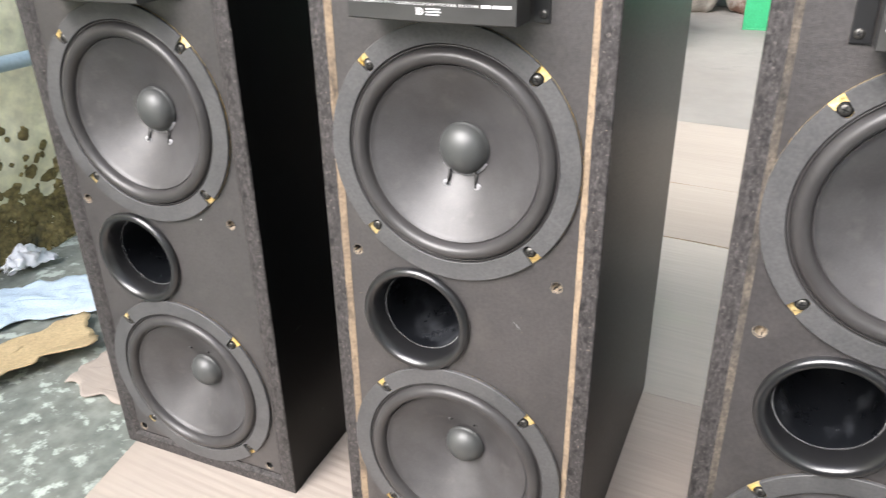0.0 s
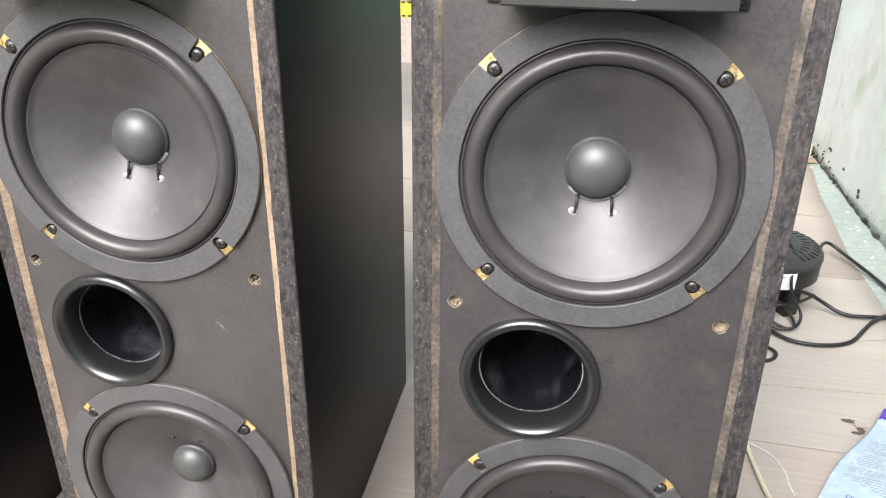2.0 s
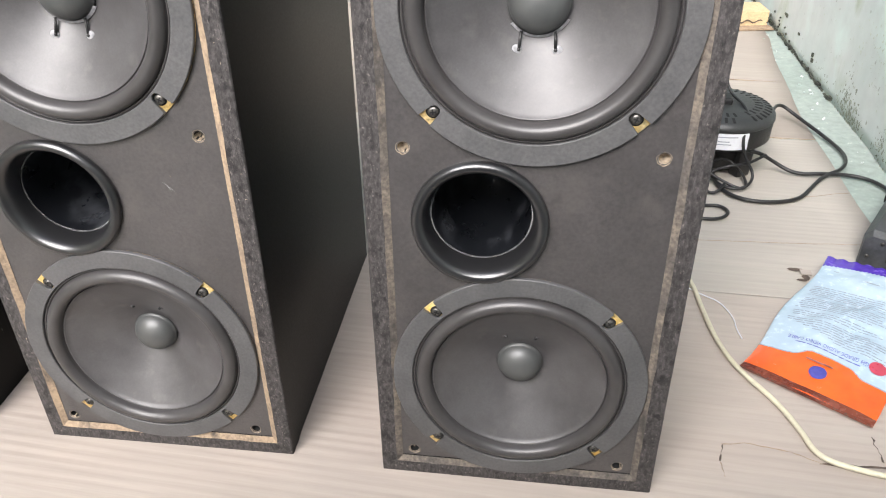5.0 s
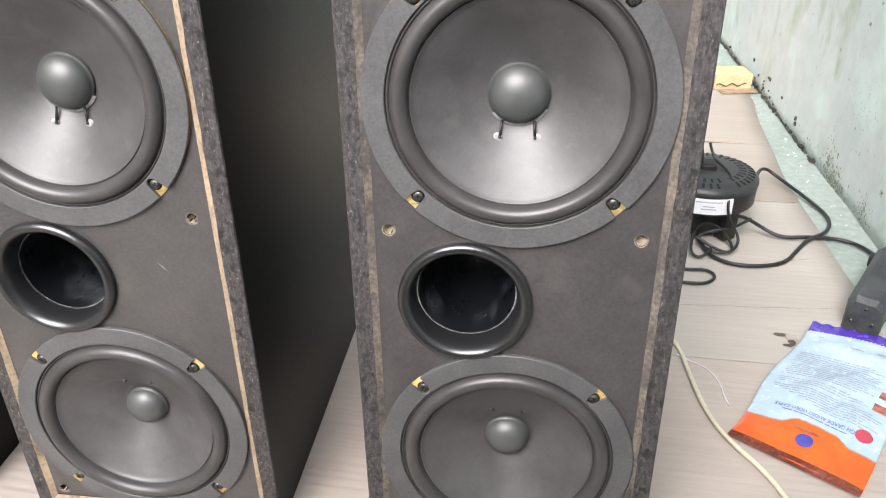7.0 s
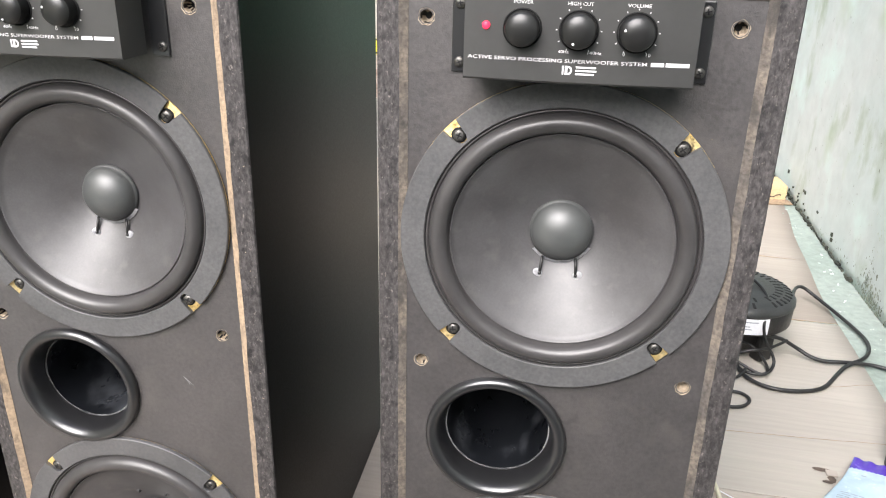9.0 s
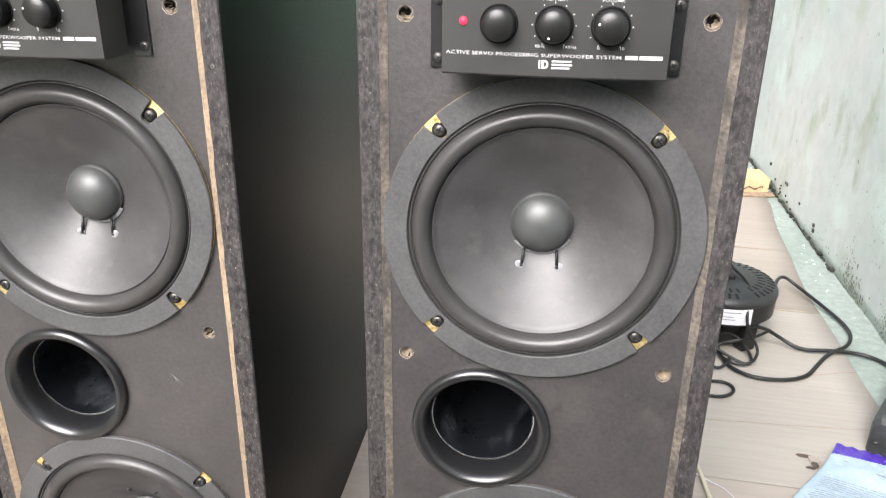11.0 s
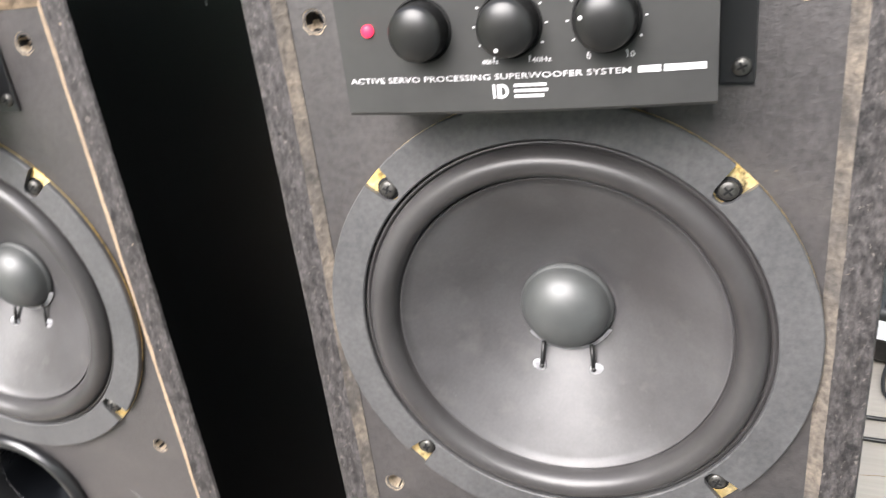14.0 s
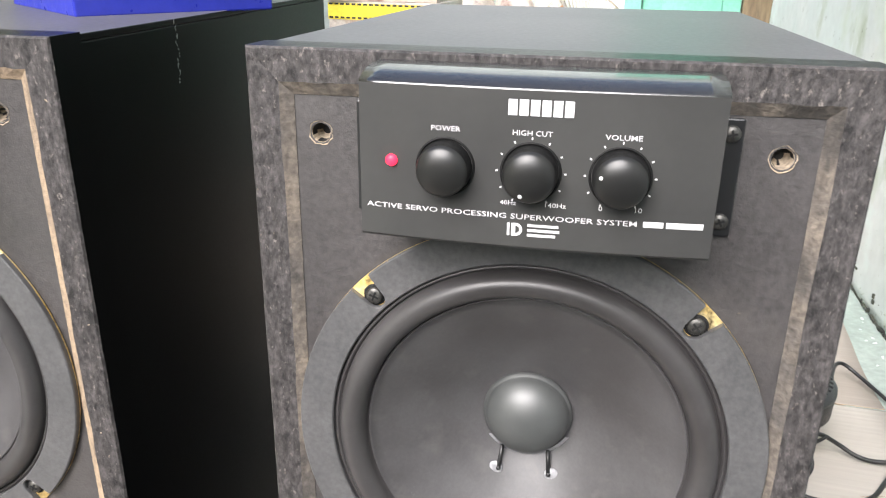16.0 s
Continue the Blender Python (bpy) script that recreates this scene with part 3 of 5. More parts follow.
# a hole ripped in the board beside the bag
bm = bmesh.new()
for cx, cy, sx, sy in ((0.358, 0.440, 0.014, 0.005), (0.367, 0.422, 0.006, 0.009), (0.360, 0.414, 0.007, 0.004)):
    vs = [bm.verts.new((cx + sx * rnd.uniform(0.7, 1.1) * math.cos(2 * math.pi * k / 11), cy + sy * rnd.uniform(0.6, 1.1) * math.sin(2 * math.pi * k / 11), 0.0006)) for k in range(11)]
    bm.faces.new(vs)
part("ripped_hole", bm, TEAR, front_sheet, "dark ripped hole with a pale flap")
bm = bmesh.new()
box(bm, (0.361, 0.428, 0.0004), (0.376, 0.440, 0.0022), 0.0006)
part("torn_flap", bm, CARD, front_sheet)

# ---- the speakers ----
W, H, D = 0.267, 0.653, 0.386          # cabinet
LIP, RIM, FOOT = 0.004, 0.0205, -0.0045  # the edges stand proud of the baffle and reach a little lower
UPPER, LOWER = 0.4620, 0.1245            # middles of the two woofers
PORT_X, PORT_Z = -0.0385, 0.291
BOLTS = [(s * 0.1, z) for z in (0.6152, 0.3552, 0.0258) for s in (-1, 1)]


def woofer(cab, zc, flip, name):
    """A woofer with its frame as the part, and gasket, roll, cone, cap, leads and screws under it."""
    c = (0, 0, zc)
    rim = 0.1159 if flip else 0.1163
    frame_ring = part(name, lathe(bmesh.new(), [(0.098, 0.012), (0.098, -0.0003), (rim - 0.0005, -0.0003), (rim, -0.0005), (rim, -0.0012), (rim - 0.0003, -0.0015), (0.098, -0.0015)], 128, c),
                      PLATED, cab, "round woofer with yellow zinc-plated frame")
    # gasket with a notch at each screw
    bm = bmesh.new()
    seg = 720
    outer, inner, top = 0.1162, 0.0984, -0.0048
    rows = []
    for i in range(seg):
        a = 360 * i / seg
        off = abs((a - 45 + 45) % 90 - 45)
        ro = outer
        notch = 0.1004
        if off < 2.5:
            ro = notch + 0.0035 * (off / 2.5) ** 3
        elif off < 2.8:
            ro = notch + 0.0035 + (outer - notch - 0.0035) * ((off - 2.5) / 0.3)
        ca, sa = math.cos(radians(a)), math.sin(radians(a))
        rows.append([bm.verts.new((r * ca, y, zc + r * sa)) for r, y in ((inner, -0.002), (inner, top + 0.0006), (inner + 0.0006, top), (ro - 0.0006, top), (ro, top + 0.0006), (ro, -0.0010))])
    for i in range(seg):
        p, q = rows[i], rows[(i + 1) % seg]
        for k in range(5):
            bm.faces.new((p[k], q[k], q[k + 1], p[k + 1]))
    part("gasket", bm, GASKET, frame_ring, "flat dark grey gasket ring")
    part("surround", lathe(bmesh.new(), [(0.0992, -0.0018), (0.0979, -0.0018), (0.0974, -0.0026), (0.0968, -0.0031), (0.0962, -0.0028), (0.0957, -0.0006)] + arc(0.0953, -0.0006, 0.0812, -0.0006, 0.0088, 14) + [(0.0804, 0.0004), (0.0790, 0.0012)], 128, c), FOAM, frame_ring, "satin black rubber half-roll")
    cone = [(0.0806, 0.0006), (0.0800, -0.0008), (0.0795, -0.0009), (0.0790, 0.0002)] + [(0.0790 - (0.0790 - 0.0235) * k / 14, 0.031 * (k / 14) ** 0.97) for k in range(1, 15)]
    part("cone", lathe(bmesh.new(), cone + [(0.0, 0.032)], 128, c), CONE, frame_ring, "matt black paper cone")
    cap = [(0.0252, 0.0295), (0.0252, 0.0272), (0.0242, 0.0266)] + [(0.0238 * math.cos(radians(a)), 0.0272 - 0.0165 * math.sin(radians(a))) for a in range(6, 90, 7)] + [(0, 0.0107)]
    k = 0.86 if flip else 0.95
    cap = [(r * k, 0.0300 + (y - 0.0295) * k) for r, y in cap]
    part("dust_cap", lathe(bmesh.new(), cap, 64, c), CAP, frame_ring, "satin black domed dust cap")
    if not flip:
        bm = bmesh.new()
        rows = [[bm.verts.new((r * math.cos(radians(a)), y, zc + r * math.sin(radians(a)))) for a in range(218, 338, 6)] for r, y in ((0.0238, 0.0270), (0.0252, 0.0276), (0.0262, 0.0285))]
        for a, b in zip(rows, rows[1:]):
            for i in range(len(a) - 1):
                bm.faces.new((a[i], a[i + 1], b[i + 1], b[i]))
        part("glue_bead", bm, GLUE, frame_ring, "grey glue bead under the dust cap", True)
    up = -1 if flip else 1
    for s in (-1, 1):
        bm = bmesh.new()
        bx, bz = s * 0.0137, zc - up * 0.0335
        depth = 0.031 * ((0.0797 - 0.0362) / 0.0562) ** 0.97
        m = Matrix.Translation((bx + s * 0.0016, depth - 0.0004, bz - up * 0.0008)) @ Matrix.Diagonal((0.0040, 0.0016, 0.0042, 1) if not flip else (0.0026, 0.0012, 0.0022, 1))
        bmesh.ops.create_uvsphere(bm, u_segments=12, v_segments=8, radius=1, matrix=m)
        n0 = len(bm.faces)
        m = Matrix.Translation((bx, depth - 0.0018, bz)) @ Matrix.Diagonal((0.0014, 0.0012, 0.0014, 1))
        bmesh.ops.create_uvsphere(bm, u_segments=10, v_segments=6, radius=1, matrix=m)
        a, b = Vector((bx, depth - 0.0012, bz)), Vector((s * 0.0124, 0.0258, zc - up * 0.0205))
        if flip:
            b = a + Vector((0, 0.002, -0.001))
        way = (b - a).normalized()
        m = Matrix.Translation((a + b) / 2) @ way.to_track_quat("Z", "Y").to_matrix().to_4x4()
        bmesh.ops.create_cone(bm, cap_ends=True, segments=8, radius1=0.0013, radius2=0.0011, depth=(b - a).length, matrix=m)
        bm.faces.ensure_lookup_table()
        for f in bm.faces[n0:]:
            f.material_index = 1
        part("lead", bm, [GLUE if not flip else CONE, CABLE], frame_ring, "braided lead with a grey glue blob" if not flip else "", True)
    for k, (sx, sz) in enumerate(((-1, 1), (1, 1), (-1, -1), (1, -1))):
        bm = bmesh.new()
        lathe(bm, [(0.0056, -0.0015), (0.0056, -0.0019), (0.0038, -0.0021)], 18, (sx * 0.0752, 0, zc + sz * 0.0752), 1)
        screw_head(bm, sx * 0.0752, -0.0022, zc + sz * 0.0752, 0.0042, 20 + 31 * k)
        part("screw", bm, [SCREW, SLOT], frame_ring)
    return frame_ring


def face_y(x):
    """The control panel's face bows forward in its middle."""
    return -0.0450 + 0.0035 * (x / 0.068) ** 2


def control_panel(cab):
    cx, z0, z1, hw = 0.0008, 0.5830, 0.6500, 0.0692
    bm = bmesh.new()
    n = 20
    xs = [-hw + 2 * hw * i / n for i in range(n + 1)]
    loops = []
    for z, pull in ((z0, 0.0012), (z0 + 0.0012, 0.0), (z1 - 0.0044, 0.0)):
        loops.append([bm.verts.new((cx + x, face_y(x) + pull, z)) for x in xs] + [bm.verts.new((cx + hw, -0.0095, z)), bm.verts.new((cx - hw, -0.0095, z))])
    for a, b in zip(loops, loops[1:]):
        for i in range(len(a)):
            j = (i + 1) % len(a)
            bm.faces.new((a[i], a[j], b[j], b[i]))
    bm.faces.new(loops[0][::-1])
    bm.faces.new(loops[-1])
    box(bm, (cx - 0.06, -0.0097, 0.5892), (cx + 0.06, 0.0, 0.6322))
    body = part("control_panel", bm, PANEL, cab, "satin black metal amplifier control panel")

    # glossy moulding that curves back over the top of the box
    bm = bmesh.new()
    rows = [[bm.verts.new((cx + x, min(face_y(x) + pull, -0.0096), z)) for x in xs]
            for pull, z in ((0.0, z1 - 0.0044), (0.0001, z1 - 0.0040), (0.0006, z1 - 0.0035), (0.0025, z1 - 0.0026), (0.006, z1 - 0.0014), (0.012, z1 - 0.0002), (0.020, z1 + 0.0004), (0.0354, z1 + 0.0006), (0.0354, z1 - 0.0044))]
    for a, b in zip(rows, rows[1:]):
        for i in range(n):
            bm.faces.new((a[i], a[i + 1], b[i + 1], b[i])).smooth = True
    bm.faces.new([r[0] for r in rows])
    bm.faces.new([r[-1] for r in rows][::-1])
    part("top_moulding", bm, GLOSS_TOP, body, "glossy black curved top moulding")

    def on_face(x0, zc, lift=0.00035):
        return lambda x, up: Vector((cx + x0 + x, face_y(x0 + x) - lift, zc + up))

    for s in (-1, 1):
        bm = bmesh.new()
        box(bm, (cx + s * 0.0760 - 0.0070, -0.0022, 0.5805), (cx + s * 0.0760 + 0.0065, -0.0002, 0.6315), 0.0009)
        part("mounting_flange", bm, GLOSS, body)
        for z in (0.6250, 0.5872):
            bm = bmesh.new()
            screw_head(bm, cx + s * 0.0776, -0.0022, z, 0.0036, 10 + 400 * z)
            part("screw", bm, [SCREW, SLOT], body)
    for kx, dot, ticks in ((-0.0338, None, False), (-0.0004, 248, True), (0.0331, 165, True)):
        bm = bmesh.new()
        y0 = face_y(kx)
        lathe(bm, [(0.0118, -0.0001), (0.0118, -0.0006), (0.0110, -0.0007), (0.0108, -0.0004)], 40, (cx + kx, y0, 0.6147), 2)
        lathe(bm, [(0.0106, 0), (0.0104, -0.0055), (0.0100, -0.0082)], 40, (cx + kx, y0, 0.6147), 2)
        lathe(bm, [(0.0100, -0.0082), (0.0096, -0.0091), (0.0086, -0.0100), (0.0058, -0.0111), (0.003, -0.0116), (0, -0.0117)], 40, (cx + kx, y0, 0.6147), 0)
        if dot is not None:
            a = radians(dot)
            m = Matrix.Translation((cx + kx + 0.0074 * math.cos(a), y0 - 0.0106, 0.6147 + 0.0074 * math.sin(a))) @ Matrix.Diagonal((0.0008, 0.0006, 0.0008, 1))
            k0 = len(bm.faces)
            bmesh.ops.create_uvsphere(bm, u_segments=8, v_segments=6, radius=1, matrix=m)
            bm.faces.ensure_lookup_table()
            for f in bm.faces[k0:]:
                f.material_index = 1
        part("knob", bm, [KNOB, PRINT, KNOB_SIDE], body, "round glossy black knob" + (" with a white dot" if dot is not None else ""))
        if ticks:
            bm = bmesh.new()
            for k in range(11):
                a = radians(240 - 30 * k)
                px, pz = kx + 0.0131 * math.cos(a), 0.6147 + 0.0131 * math.sin(a)
                m = Matrix.Translation((cx + px, face_y(px) - 0.0002, pz)) @ Matrix.Rotation(-a, 4, "Y")
                box(bm, (-0.00045, -0.0002, -0.00028), (0.00045, 0.0002, 0.00028), 0, 0, m)
            part("scale_marks", bm, PRINT, body)
    bm = bmesh.new()
    lathe(bm, [(0.0024, 0.0002), (0.0024, -0.001), (0.0016, -0.0018), (0, -0.002)], 20, (cx - 0.0558, face_y(-0.0558), 0.6157))
    part("indicator_lamp", bm, LED, body, "small lit red indicator lamp")
    # printing
    lettering("POWER", 0.0115, 0.0020, on_face(-0.0338, 0.6298), PRINT, body)
    lettering("HIGH CUT", 0.0150, 0.0020, on_face(-0.0004, 0.6298), PRINT, body)
    lettering("VOLUME", 0.0135, 0.0020, on_face(0.0331, 0.6298), PRINT, body)
    lettering("40Hz", 0.0062, 0.0018, on_face(-0.0085, 0.6022), PRINT, body)
    lettering("140Hz", 0.0080, 0.0018, on_face(0.0098, 0.6022), PRINT, body)
    lettering("0", 0.0014, 0.0020, on_face(0.0268, 0.6022), PRINT, body)
    lettering("10", 0.0026, 0.0020, on_face(0.0410, 0.6022), PRINT, body)
    lettering("ACTIVE SERVO PROCESSING SUPERWOOFER SYSTEM", 0.1075, 0.0021, on_face(-0.0128, 0.5968), PRINT, body)

    def bars(spans, zc, h, name):
        bm = bmesh.new()
        for a, b in spans:
            k = max(1, int((b - a) / 0.004))
            for i in range(k):
                xa, xb = a + (b - a) * i / k, a + (b - a) * (i + 1) / k
                vs = [bm.verts.new((cx + x, face_y(x) - 0.0003, z)) for x, z in ((xa, zc - h / 2), (xb, zc - h / 2), (xb, zc + h / 2), (xa, zc + h / 2))]
                bm.faces.new(vs)
        return part(name, bm, PRINT, body)

    bars([(0.0432, 0.0508), (0.0518, 0.0655)], 0.5968, 0.0023, "printed_bar")
    for k in range(6):
        bars([(-0.0100 + 0.0042 * k, -0.0100 + 0.0042 * k + 0.0034)], 0.6393, 0.0060, "maker_mark")
    bars([(-0.0005, 0.0115)], 0.5934, 0.0011, "printed_bar")
    bars([(-0.0005, 0.0120)], 0.5914, 0.0011, "printed_bar")
    bars([(-0.0005, 0.0105)], 0.5894, 0.0011, "printed_bar")
    bm = bmesh.new()
    for ring, r in ((0, 0.0027), (1, 0.0016)):
        pts = [(-0.0052 + r * math.cos(radians(a)), 0.5914 + r * math.sin(radians(a))) for a in range(-90, 91, 15)]
        if ring:
            inner_pts = pts
        else:
            outer_pts = pts
    for i in range(len(outer_pts) - 1):
        quad = (outer_pts[i], outer_pts[i + 1], inner_pts[i + 1], inner_pts[i])
        bm.faces.new([bm.verts.new((cx + x, face_y(x) - 0.0003, z)) for x, z in quad])
    for a, b in ((-0.0085, -0.0075), (-0.0068, -0.0052)):
        bm.faces.new([bm.verts.new((cx + x, face_y(x) - 0.0003, z)) for x, z in ((a, 0.5888), (b, 0.5888), (b, 0.5940), (a, 0.5940))])
    part("round_emblem", bm, PRINT, body)
    return body


def rim_piece(bm, a, b, inner_a, inner_b, seed):
    """One mitred edge of the cabinet front, with a slightly ragged inner chamfer. Points are (x, z)."""
    rnd = random.Random(seed)
    n = 40
    rows = []
    for i in range(n + 1):
        t = i / n
        po = Vector((a[0] + (b[0] - a[0]) * t, a[1] + (b[1] - a[1]) * t))
        pi = Vector((inner_a[0] + (inner_b[0] - inner_a[0]) * t, inner_a[1] + (inner_b[1] - inner_a[1]) * t))
        w = rnd.uniform(0.25, 0.30) if 0 < i < n else 0.27
        chip = rnd.uniform(0, 0.0006)
        pm = pi.lerp(po, w)
        rows.append([bm.verts.new((p.x, y, p.y)) for p, y in ((po, 0.02), (po, -LIP + 0.0010 + chip), (po.lerp(pi, 0.05), -LIP), (pm, -LIP + 0.0002), (pi, -0.0004), (pi, 0.006))])
    for p, q in zip(rows, rows[1:]):
        for k in range(5):
            f = bm.faces.new((p[k], q[k], q[k + 1], p[k + 1]))
            f.material_index = 1 if k == 3 else (2 if k == 0 else 0)


def speaker(m, label, strip, seed, off=0.0):
    cab = tagged(new("tower_speaker"), label, "loudspeaker", "row of tower speakers")
    cab.matrix_basis = m
    w, t = W / 2, RIM
    wall = 0.018
    for nm, lo, hi in (("side_panel", (-w, 0.0, FOOT), (-w + wall, D, H - 0.0042)), ("side_panel", (w - wall, 0.0, FOOT), (w, D, H - 0.0042)),
                       ("top_panel", (-w, 0.0, H - 0.004), (w, D, H - 0.0003)), ("bottom_panel", (-w + wall, 0.0, FOOT + 0.0003), (w - wall, D, wall)),
                       ("back_panel", (-w + wall, D - wall, wall), (w - wall, D - 0.001, H - wall))):
        bm = bmesh.new()
        box(bm, (lo[0] + off, *lo[1:]), (hi[0] + off, *hi[1:]), 0.0008)
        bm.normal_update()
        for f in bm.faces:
            # Only the upward face takes the lightened copy.
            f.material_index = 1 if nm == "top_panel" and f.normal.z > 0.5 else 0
        part(nm, bm, [VINYL, TOP_DUST_SHEEN] if nm == "top_panel" else VINYL, cab, "smooth black laminate" if nm != "top_panel" else "black laminate, lightened for sky sheen and grey dust")
    o = [(off - w - 0.0006, FOOT), (off + w + 0.0006, FOOT), (off + w + 0.0006, H + 0.0006), (off - w - 0.0006, H + 0.0006)]
    q = [(off - w + t, t + FOOT), (off + w - t, t + FOOT), (off + w - t, H - t), (off - w + t, H - t)]
    for k in range(4):
        bm = bmesh.new()
        rim_piece(bm, o[k], o[(k + 1) % 4], q[k], q[(k + 1) % 4], seed * 10 + k)
        bmesh.ops.recalc_face_normals(bm, faces=bm.faces[:])
        part("front_edge", bm, [EDGE, strip, VINYL], cab, "worn dark chipboard edge with a raw wood chamfer")
    holes = [(0, UPPER, 0.0985, 64), (0, LOWER, 0.0985, 64), (PORT_X, PORT_Z, 0.046, 48)] + [(x, z, 0.0047, 14) for x, z in BOLTS]
    baffle = part("baffle", plate_with_holes((off - w + t - 0.002, t + FOOT - 0.002, off + w - t + 0.002, H - t + 0.002), holes, 0.0, 0.014), BAFFLE, cab, "dull black painted front board, scuffed")
    rnd = random.Random(seed)
    for x, z in BOLTS:
        bm = bmesh.new()
        seg = 18
        rim = [0.0053 + rnd.uniform(0.0, 0.0010) for _ in range(seg)]
        rows = []
        for r_of, y in ((lambda i: rim[i], -0.0004), (lambda i: 0.0044, 0.0008), (lambda i: 0.0040, 0.006), (lambda i: 0.0022, 0.009)):
            rows.append([bm.verts.new((x + r_of(i) * math.cos(2 * math.pi * i / seg), y, z + r_of(i) * math.sin(2 * math.pi * i / seg))) for i in range(seg)])
        for lv, (a, b) in enumerate(zip(rows, rows[1:])):
            for i in range(seg):
                j = (i + 1) % seg
                f = bm.faces.new((a[i], a[j], b[j], b[i]))
                f.material_index = 1 if lv and rnd.random() < (0.95 if z < 0.1 else 0.1 if seed == 1 and z < 0.5 else 0.85 if i < seg / 2 else 0.25) else 0
        bm.faces.new(rows[-1]).material_index = 0 if seed == 1 and 0.1 < z < 0.5 else 1
        bmesh.ops.recalc_face_normals(bm, faces=bm.faces[:])
        part("bolt_hole", bm, [CHIP, SLOT], baffle, "torn-out grille peg hole of pale wood")
    woofer(cab, UPPER, False, "upper_woofer")
    woofer(cab, LOWER, True, "lower_woofer")
    c = (PORT_X, 0, PORT_Z)
    lip = [(0.0556, 0.0), (0.0566, -0.0025), (0.0558, -0.0055), (0.0538, -0.0076), (0.0512, -0.0080), (0.0486, -0.0066), (0.0462, -0.0030), (0.0444, 0.003), (0.0432, 0.010), (0.0428, 0.015)]
    port = part("port_flare", lathe(bmesh.new(), lip, 96, c), GLOSS, cab, "flared black plastic bass port")
    part("port_tube", lathe(bmesh.new(), [(0.0420, 0.014), (0.0418, 0.05), (0.0416, 0.13), (0.0, 0.131)], 64, c), TUBE, port, "dark inner tube with bluish reflections painted in")
    part("port_joint", lathe(bmesh.new(), [(0.0429, 0.0148), (0.0423, 0.0146), (0.0419, 0.0150)], 64, c), GLUE, port)
    control_panel(cab)
    return cab


def marks(cab, name, slivers, mat, label):
    """Scratches and chips: thin slivers of (point, point, width) lying on the cabinet's face or flank."""
    bm = bmesh.new()
    for p, q, wd in slivers:
        p, q = Vector(p), Vector(q)
        flank = abs(p.x) > W / 2 + 0.001
        across = Vector((0, 1, 0)) if flank else (q - p).cross(Vector((0, 1, 0))).normalized()
        bm.faces.new([bm.verts.new(v) for v in (p, p.lerp(q, 0.4) + across * wd, q, p.lerp(q, 0.6) - across * wd)])
    return tagged(part(name, bm, mat, cab), label, kind="stuff")


OFF = 0.0035                            # the other two cabinets sit a little to the side of their boards
near_wall = speaker(pose(0.004, 0.0, 0.002, -0.7, 0, 3.38), "tall black tower speaker with grey worn edges beside the wall", RAW_DULL, 1, 0.001)
middle = speaker(pose(-0.3637, -0.0157, 0.0025, 0.03, 0, 3.96), "tall black tower speaker with raw tan wood edge strips", RAW, 2, OFF)
end_one = speaker(pose(-0.7148, -0.0392, 0.0024, 0.67, 0, 4.75), "tall black tower speaker with dusty grey edges near the concrete", EDGE, 3, OFF)
rnd = random.Random(31)
marks(middle, "scratch", [((0.060, -0.0004, 0.312), (0.070, -0.0004, 0.303), 0.0004), ((0.062, -0.0004, 0.311), (0.067, -0.0004, 0.303), 0.0003)], GLUE, "pale scratch in the black paint")
marks(middle, "paint_drip", [((W / 2 + OFF + 0.0004, 0.112 + rnd.uniform(-0.002, 0.002), z), (W / 2 + OFF + 0.0004, 0.112 + rnd.uniform(-0.002, 0.002), z + rnd.uniform(0.001, 0.004)), rnd.uniform(0.0004, 0.0012)) for z in [0.614 + 0.0022 * k for k in range(17)]], GLUE, "flecks of white paint dripped down the side")
marks(end_one, "scratch", [((W / 2 + OFF + 0.0004, 0.035, 0.210), (W / 2 + OFF + 0.0004, 0.050, 0.2135), 0.0006)], GLUE, "pale scratch on the black side")
marks(end_one, "chip", [((0.060, -0.0004, 0.354), (0.0615, -0.0004, 0.3565), 0.0011)], PRINT, "white fleck of paint")
for cab, seed in ((near_wall, 4), (middle, 5), (end_one, 6)):
    r3 = random.Random(seed)
    fl = []
    for k in range(34):
        x, z = r3.uniform(-0.108, 0.108), r3.uniform(0.03, 0.625)
        if all(math.hypot(x - a, z - b) > r + 0.004 for a, b, r in ((0, UPPER, 0.115), (0, LOWER, 0.115), (PORT_X, PORT_Z, 0.057))) and not (z > 0.575 and abs(x) < 0.09):
            a, ln = r3.uniform(0, 6.3), r3.uniform(0.001, 0.005)
            fl.append(((x, -0.0003, z), (x + ln * math.cos(a), -0.0003, z + ln * math.sin(a)), r3.uniform(0.0001, 0.0005)))
    marks(cab, "scuff", fl, RAW_DULL, "small pale scuffs")
    fl = []
    for k in range(26):
        side = r3.choice((-1, 1))
        x, z = (0 if cab == near_wall else OFF) + side * (W / 2 - r3.uniform(0.001, 0.015)), r3.uniform(0.02, 0.64)
        a, ln = r3.uniform(0, 6.3), r3.uniform(0.0006, 0.0026)
        fl.append(((x, -LIP - 0.0003, z), (x + ln * math.cos(a), -LIP - 0.0003, z + ln * math.sin(a)), r3.uniform(0.0002, 0.0005)))
    marks(cab, "edge_chips", fl, CHIP if cab == middle else RAW_DULL, "pale flecks on the worn edges")

# ---- clutter beside the wall ----
# the cable packet: a flat pillow of printed film; u runs across, v from the purple seal to the orange end
P_TL, P_TR, P_BL, P_BR = Vector((0.398, 0.455, 0.018)), Vector((0.546, 0.416, 0.014)), Vector((0.250, 0.213, 0.003)), Vector((0.376, 0.135, 0.003))


